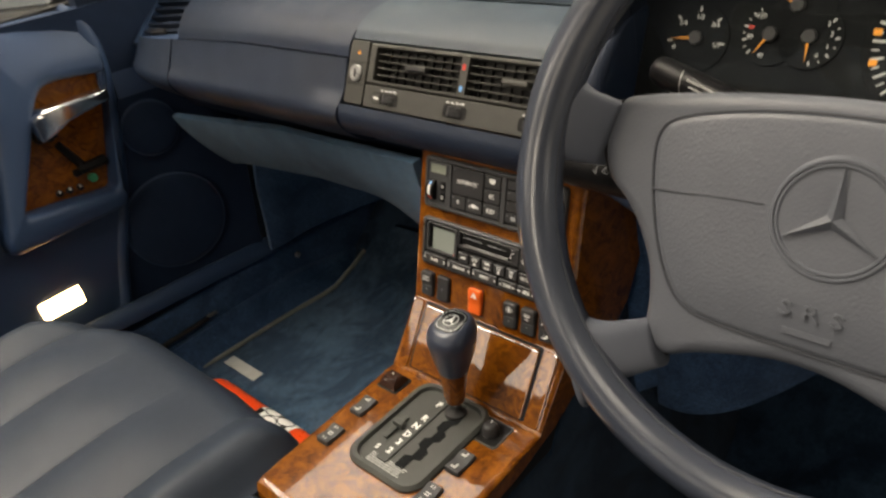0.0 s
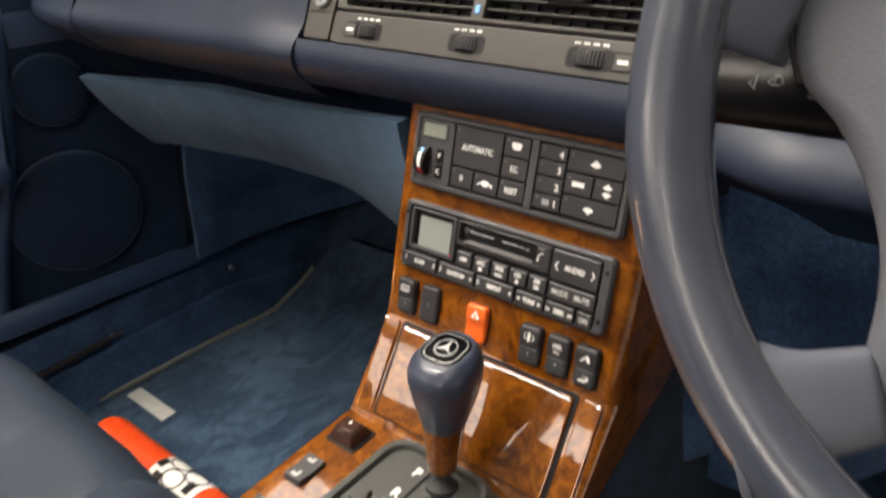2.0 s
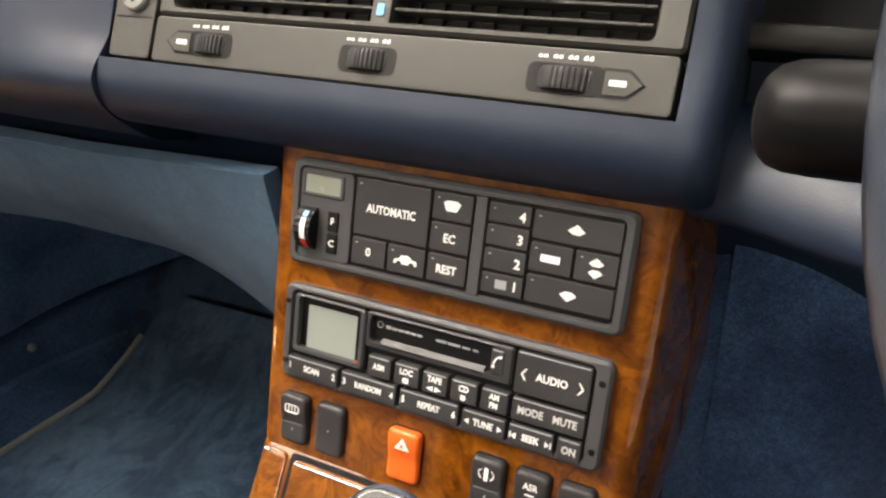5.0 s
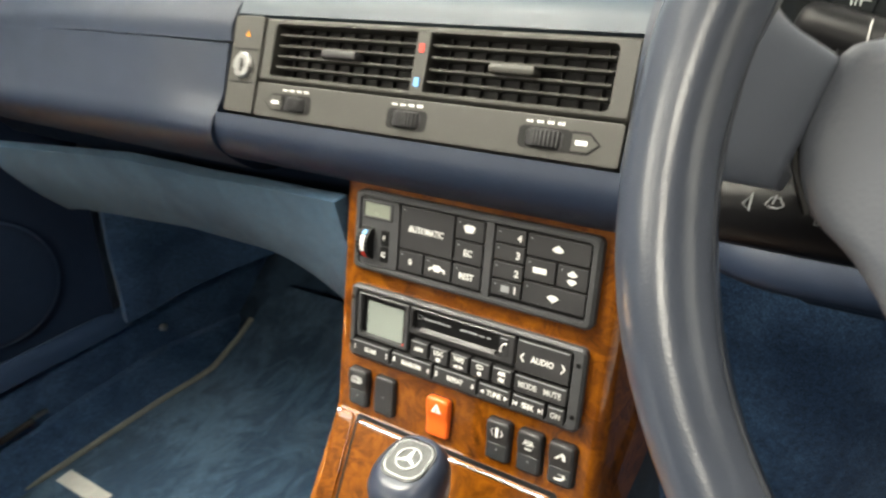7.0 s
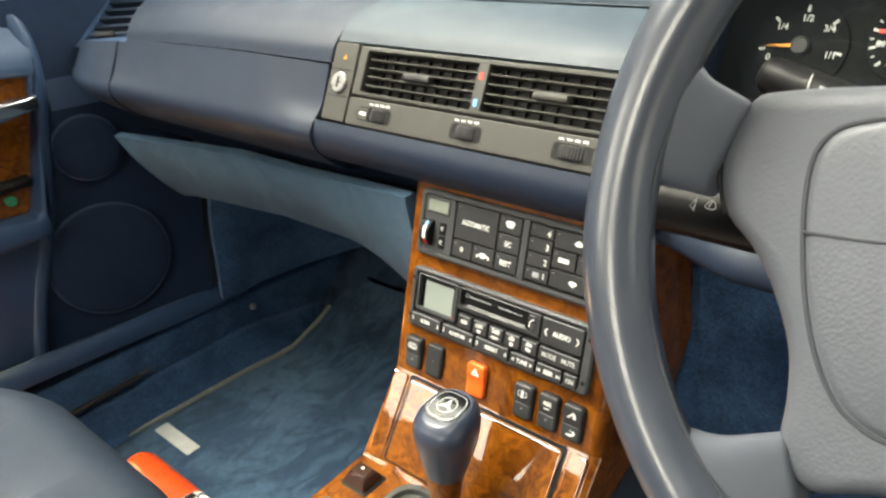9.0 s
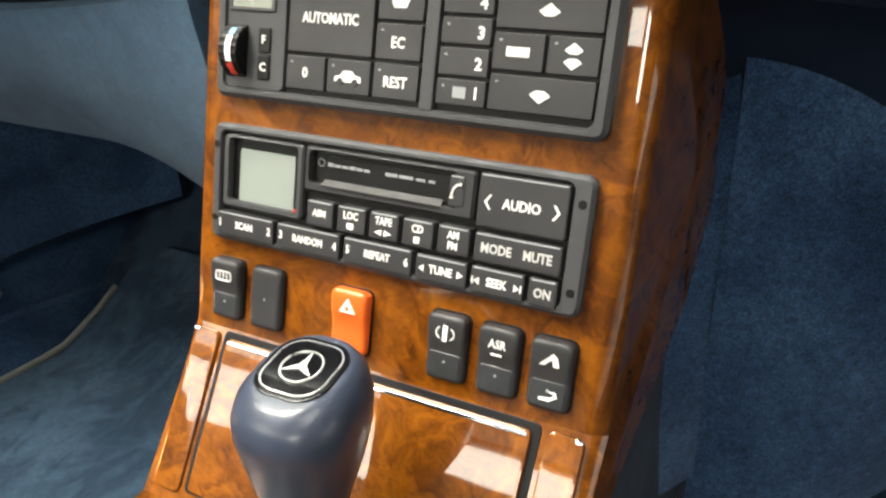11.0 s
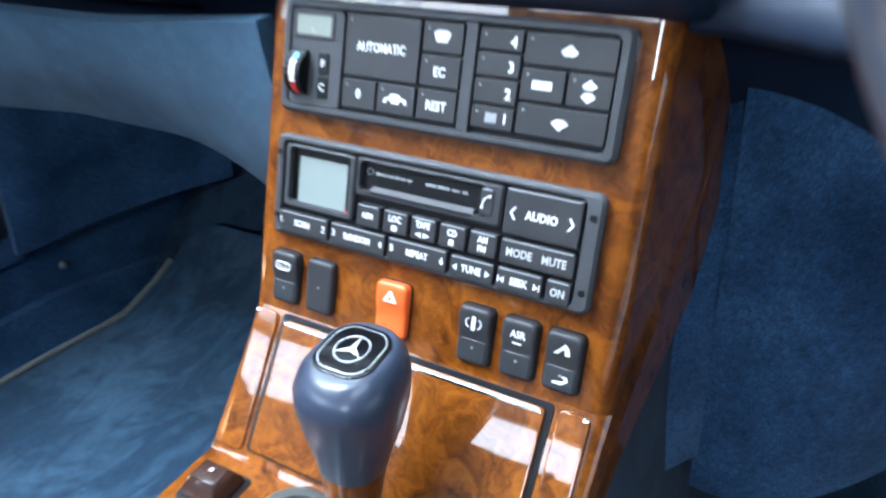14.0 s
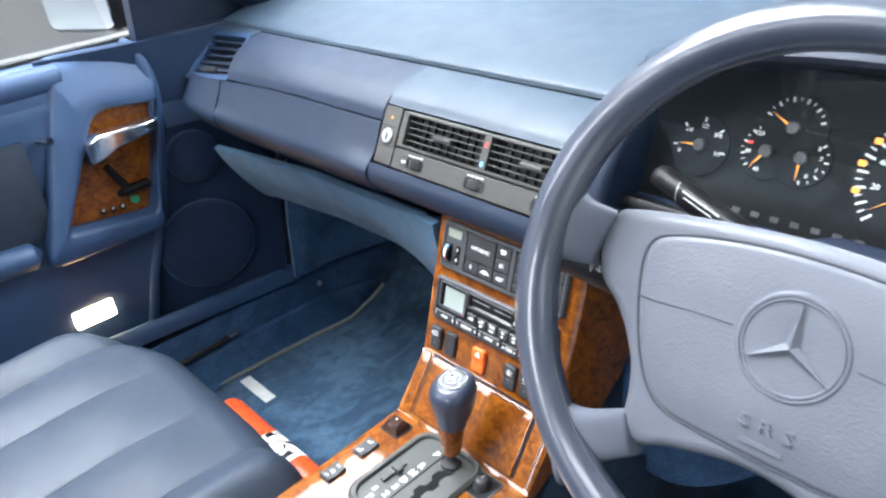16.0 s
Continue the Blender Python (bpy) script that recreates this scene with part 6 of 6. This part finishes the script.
def gauge(name, cx, cz, r, ticks, needle, numerals=(), needle_from=0.0, hub=0.006, wide=0.0009, long_every=2):
    g = part(name, disc(cx, cz, r * 1.12, 0.0, -0.0012, 48, 0.0003), DIAL, ins, m=DIALS)
    for i, a in enumerate(ticks):
        c, s = math.cos(radians(a)), math.sin(radians(a))
        r0 = r * (0.84 if i % long_every == 0 else 0.90)
        w = wide if i % long_every == 0 else wide * 0.6
        mark([(cx + c * r0 - s * w, cz + s * r0 + c * w), (cx + c * r - s * w, cz + s * r + c * w), (cx + c * r + s * w, cz + s * r - c * w), (cx + c * r0 + s * w, cz + s * r0 - c * w)], -0.0012, DIALS, g, DIAL_PRINT, "tick")
    for txt, a, rr, size in numerals:
        words(txt, cx + math.cos(radians(a)) * rr, cz + math.sin(radians(a)) * rr, size, -0.0014, DIALS, g, DIAL_PRINT, bold=0.0001, name="numeral")
    c, s = math.cos(radians(needle)), math.sin(radians(needle))
    w = 0.0013
    mark([(cx + c * r * needle_from - s * w, cz + s * r * needle_from + c * w), (cx + c * r * 0.86, cz + s * r * 0.86), (cx + c * r * needle_from + s * w, cz + s * r * needle_from - c * w)], -0.0030, DIALS, g, ORANGE, "needle", 0.0008)
    part("hub", disc(cx, cz, hub, 0.0, -0.0045, 20, 0.001), SATIN_BLACK, g, m=DIALS)
    return g


gauge("fuel_gauge", 0.0050, 0.0, 0.0265, (188, 138, 90, 42, -8), 184, (("0", 205, 0.021, 0.0062), ("1/4", 140, 0.0185, 0.0058), ("1/2", 88, 0.0180, 0.0058), ("3/4", 38, 0.0195, 0.0058), ("1/1", -14, 0.0200, 0.0058)), wide=0.0008, long_every=1)
gauge("temperature_gauge", 0.0680, 0.0075, 0.0230, [225 - 15 * i for i in range(8)], 238, (("40", 255, 0.0180, 0.0052), ("80", 190, 0.0165, 0.0052), ("120", 125, 0.0175, 0.0052)), wide=0.0007)
gauge("oil_gauge", 0.0990, 0.0078, 0.0230, [-80 + 20 * i for i in range(7)], -88, (("0", -60, 0.0165, 0.0052), ("1", -25, 0.0165, 0.0052), ("2", 10, 0.0165, 0.0052), ("3", 40, 0.0165, 0.0052)), wide=0.0007)
gauge("economy_gauge", 0.0850, 0.0315, 0.0270, [20 + 14 * i for i in range(11)], 152, (), wide=0.0008)
gauge("speedometer", 0.2010, 0.0070, 0.0560, [222 - 7.2 * i for i in range(37)], 216, tuple((str(20 * i), 222 - 29 * i, 0.0400, 0.0068) for i in range(1, 9)), wide=0.0010)
for a in (196, 172, 150):
    part("amber_block", block(0.2010 + 0.0545 * math.cos(radians(a)), 0.0070 + 0.0545 * math.sin(radians(a)), 0.0060, 0.0050, -0.0012, -0.0018, 0.0006, 0.0002, 1), ORANGE, ins, m=DIALS)
gauge("rev_counter", 0.3200, 0.0070, 0.0450, [225 - 9 * i for i in range(31)], 222, tuple((str(10 * i), 225 - 45 * i, 0.0320, 0.0065) for i in range(1, 7)), wide=0.0009)
part("red_zone", block(0.0515, 0.0125, 0.0050, 0.0022, -0.0012, -0.0016, 0.0004, 0.0001, 1), RED_DOT, ins, m=DIALS)
bars([(0.02 + 0.018 * i, -0.0500, 0.0075, 0.0050) for i in range(9)], -0.0008, DIALS, ins, RADIO_GREY, "warning_lamp")

# ---- passenger seat ----
seat = thing("passenger_seat", "blue-grey leather passenger seat with fluted cushion", "car seat", (-0.365, -0.55, 0.1))
def cushion_height(x, y):
    """Top of the cushion at x across the seat and y along the car."""
    d = x + 0.365
    z = 0.318 - 0.10 * max(0, (-0.34 - y)) + 0.012 * math.sin(max(0, min(1, (-0.25 - y) / 0.3)) * 1.57)
    ad = abs(d)
    fade = max(0.0, min(1.0, (-0.265 - y) / 0.08))      # the flutes run out before the front edge
    if ad < 0.178:
        edges = (-0.178, -0.066, 0.066, 0.178)
        for a, b in zip(edges, edges[1:]):
            if a <= d <= b:
                s = (d - a) / (b - a)
                z += 0.0095 * fade * (math.sin(math.pi * s) ** 0.8 if 0 < s < 1 else 0.0)
    else:
        s = min(1.0, (ad - 0.178) / 0.085)
        z += 0.004 + 0.026 * math.sin(math.pi * (0.08 + 0.55 * s)) - 0.010
        if s > 0.55:
            z -= 0.16 * (s - 0.55) ** 1.7
    return z


SX = sorted(set([round(-0.268 + 0.536 * i / 60, 4) for i in range(61)] + [s * e + d for s in (-1, 1) for e in (0.178, 0.066) for d in (-0.003, 0, 0.003)]))
def cushion_point(d, v):
    x = -0.365 + d
    front = -0.200 - (0.095 * max(0.0, (-d - 0.10) / 0.16) ** 1.6 if d < 0 else 0.014 * max(0.0, (d - 0.10) / 0.16))
    if v < 0.55:
        s = v / 0.55
        y = -0.75 + (front - 0.062 + 0.75) * s
        return (x, y, cushion_height(x, y))
    s = (v - 0.55) / 0.45
    yc = front - 0.062
    zc = cushion_height(x, yc)
    a = min(s / 0.6, 1.0) * 1.57
    y = yc + 0.062 * math.sin(a)
    z = zc - 0.075 * (1 - math.cos(a))
    if s > 0.6:
        z -= 0.16 * (s - 0.6) / 0.4
        y -= 0.02 * (s - 0.6) / 0.4
    return (x, y, z)


bm = bmesh.new()
NV = 40
grid = [[bm.verts.new(cushion_point(d, j / NV)) for j in range(NV + 1)] for d in SX]
for i in range(len(SX) - 1):
    for j in range(NV):
        bm.faces.new((grid[i][j], grid[i + 1][j], grid[i + 1][j + 1], grid[i][j + 1]))
for side in (0, -1):
    low = [bm.verts.new((v.co.x, v.co.y, 0.10)) for v in grid[side]]
    for j in range(NV):
        bm.faces.new((grid[side][j], grid[side][j + 1], low[j + 1], low[j]))
part("cushion", bm, LEATHER, seat, "fluted leather cushion")
for d in (-0.178, -0.066, 0.066, 0.178):
    path = [Vector(cushion_point(d, j / 40)) + Vector((0, 0, 0.0005)) for j in range(0, 20)]
    part("seam", tube(path, 0.0008, 5), STITCH, seat)
part("seat_base", rbox(-0.60, -0.13, -0.74, -0.27, 0.0, 0.20, 0.02), RUBBER, seat, "dark seat base")

# ---- floor mat, tag, clips ----
matthing = thing("floor_mat", "blue velour floor mat with grey-green piping", "floor mat", (-0.45, 0.1, 0.0))
def mat_z(x, y):
    base = 0.004
    if y > 0.245:
        base += 0.30 * ((y - 0.245) / 0.4) ** 1.25
    return base + 0.003 * math.sin(9 * x + 5 * y) * math.sin(7 * y - 2 * x)


mat_out = [(-0.735, -0.125), (-0.732, -0.10), (-0.722, 0.0), (-0.712, 0.15), (-0.698, 0.28), (-0.688, 0.34), (-0.682, 0.385), (-0.655, 0.405), (-0.45, 0.415), (-0.20, 0.41), (-0.172, 0.385), (-0.165, 0.10), (-0.165, -0.14), (-0.19, -0.165), (-0.45, -0.17), (-0.72, -0.15)]
mo = smooth_line([(x, y, 0) for x, y in [(-0.688, 0.345), (-0.692, 0.31), (-0.698, 0.28)] + mat_out[3::-1] + mat_out[:9:-1]], 4)
def mat_sheet(u, v):
    y = -0.165 + 0.572 * v
    xl = np.interp(y, [-0.17, -0.125, -0.10, 0.0, 0.15, 0.28, 0.34, 0.385, 0.407], [-0.715, -0.735, -0.732, -0.722, -0.712, -0.698, -0.688, -0.682, -0.655])
    x = xl + (-0.166 - xl) * u
    return (float(x), y, mat_z(x, y) + 0.006)


part("velour", shell(mat_sheet, 40, 36, 0.006), MAT, matthing)
part("piping", tube([(p[0], p[1], mat_z(p[0], p[1]) + 0.009) for p in mo], 0.0046, 8), PIPING, matthing, "grey-green edge piping")
tag = thing("mat_tag", "pale rectangular metal tag on the floor mat", "tag", (-0.66, -0.024, 0.01))
part("plate", rbox(-0.050, 0.050, -0.0120, 0.0120, 0.0, 0.0018, 0.0008), HEEL, tag, m=Matrix.Translation((-0.653, -0.0235, mat_z(-0.66, -0.02) + 0.0062)))
def clip(x, y, z, tilt):
    t = thing("carpet_clip", "small pale round carpet fastener", "fastener", (x, y, z), group="carpet fasteners")
    part("head", lathe([(0.006, -0.002), (0.006, 0.0015), (0.004, 0.003), (0.001, 0.0034)], 16), STEEL, t, m=Matrix.Translation((x, y, z)) @ tilt)


clip(-0.747, 0.216, 0.107, Matrix.Rotation(radians(75), 4, "Y"))
cl = thing("carpet_strap", "thin pale clip strap on the sill carpet", "fastener", (-0.740, -0.05, 0.12), group="carpet fasteners")
part("strap", tube([(-0.744, 0.004, 0.094), (-0.744, -0.017, 0.0945)], 0.0035, 6), STEEL, cl)
part("rail", tube([(-0.742, -0.017, 0.0925), (-0.740, -0.60, 0.088)], 0.005, 8), RUBBER, cl, "dark tube along the sill")

# ---- fire extinguisher before the seat ----
ex = thing("fire_extinguisher", "orange-red fire extinguisher with a white label in front of the seat", "fire extinguisher", (-0.45, -0.105, 0.05))
EX = Matrix.Translation((-0.60, -0.1135, 0.048)) @ Matrix.Rotation(radians(90), 4, "Y") @ Matrix.Diagonal((0.95, 0.95, 1, 1))
part("cylinder", lathe([(0.006, -0.004), (0.020, -0.002), (0.028, 0.006), (0.031, 0.018), (0.031, 0.318), (0.027, 0.332), (0.014, 0.345), (0.010, 0.36)], 32), RED_PAINT, ex, m=EX)
part("label", loft([[(0.0314 * math.cos(a), 0.0314 * math.sin(a), z) for a in np.linspace(1.7, 4.6, 20)] for z in (0.145, 0.232)], False, False, False), PRINT, ex, "white label with black rings", m=EX)
for cz, aa in ((0.170, 2.45), (0.207, 2.6), (0.185, 3.3)):
    ring = []
    for k in range(24):
        q = 2 * math.pi * k / 24
        a = aa + 0.42 * math.sin(q)
        ring.append((0.0317 * math.cos(a), 0.0317 * math.sin(a), cz + 0.017 * math.cos(q)))
    part("label_ring", tube(ring, 0.0011, 5, True), BLACK, ex, m=EX)
for cz, aa, w_, h_ in ((0.152, 3.0, 0.25, 0.006), (0.163, 3.7, 0.30, 0.008), (0.196, 3.9, 0.22, 0.007), (0.216, 3.2, 0.30, 0.006), (0.222, 4.1, 0.25, 0.006), (0.190, 2.2, 0.25, 0.007)):
    part("label_print", loft([[(0.0318 * math.cos(a), 0.0318 * math.sin(a), z) for a in np.linspace(aa - w_, aa + w_, 8)] for z in (cz - h_, cz + h_)], False, False, False), BLACK, ex, m=EX)
part("white_patch", loft([[(0.0314 * math.cos(a), 0.0314 * math.sin(a), z) for a in np.linspace(3.6, 4.4, 8)] for z in (0.262, 0.285)], False, False, False), PRINT, ex, m=EX)
for z in (0.10, 0.27):
    part("bracket", loft([[(r * math.cos(a), r * math.sin(a), zz) for a in np.linspace(-1.2, 1.2, 12)] for r, zz in ((0.032, z - 0.008), (0.034, z - 0.008), (0.034, z + 0.008), (0.032, z + 0.008))], False, False, False), BLACK, ex, m=EX)
part("valve", rbox(-0.255, -0.195, -0.130, -0.098, 0.035, 0.075, 0.006), BLACK, ex, "black valve head")
part("bracket_foot", rbox(-0.48, -0.36, -0.10, -0.07, 0.006, 0.030, 0.003), BLACK, ex)
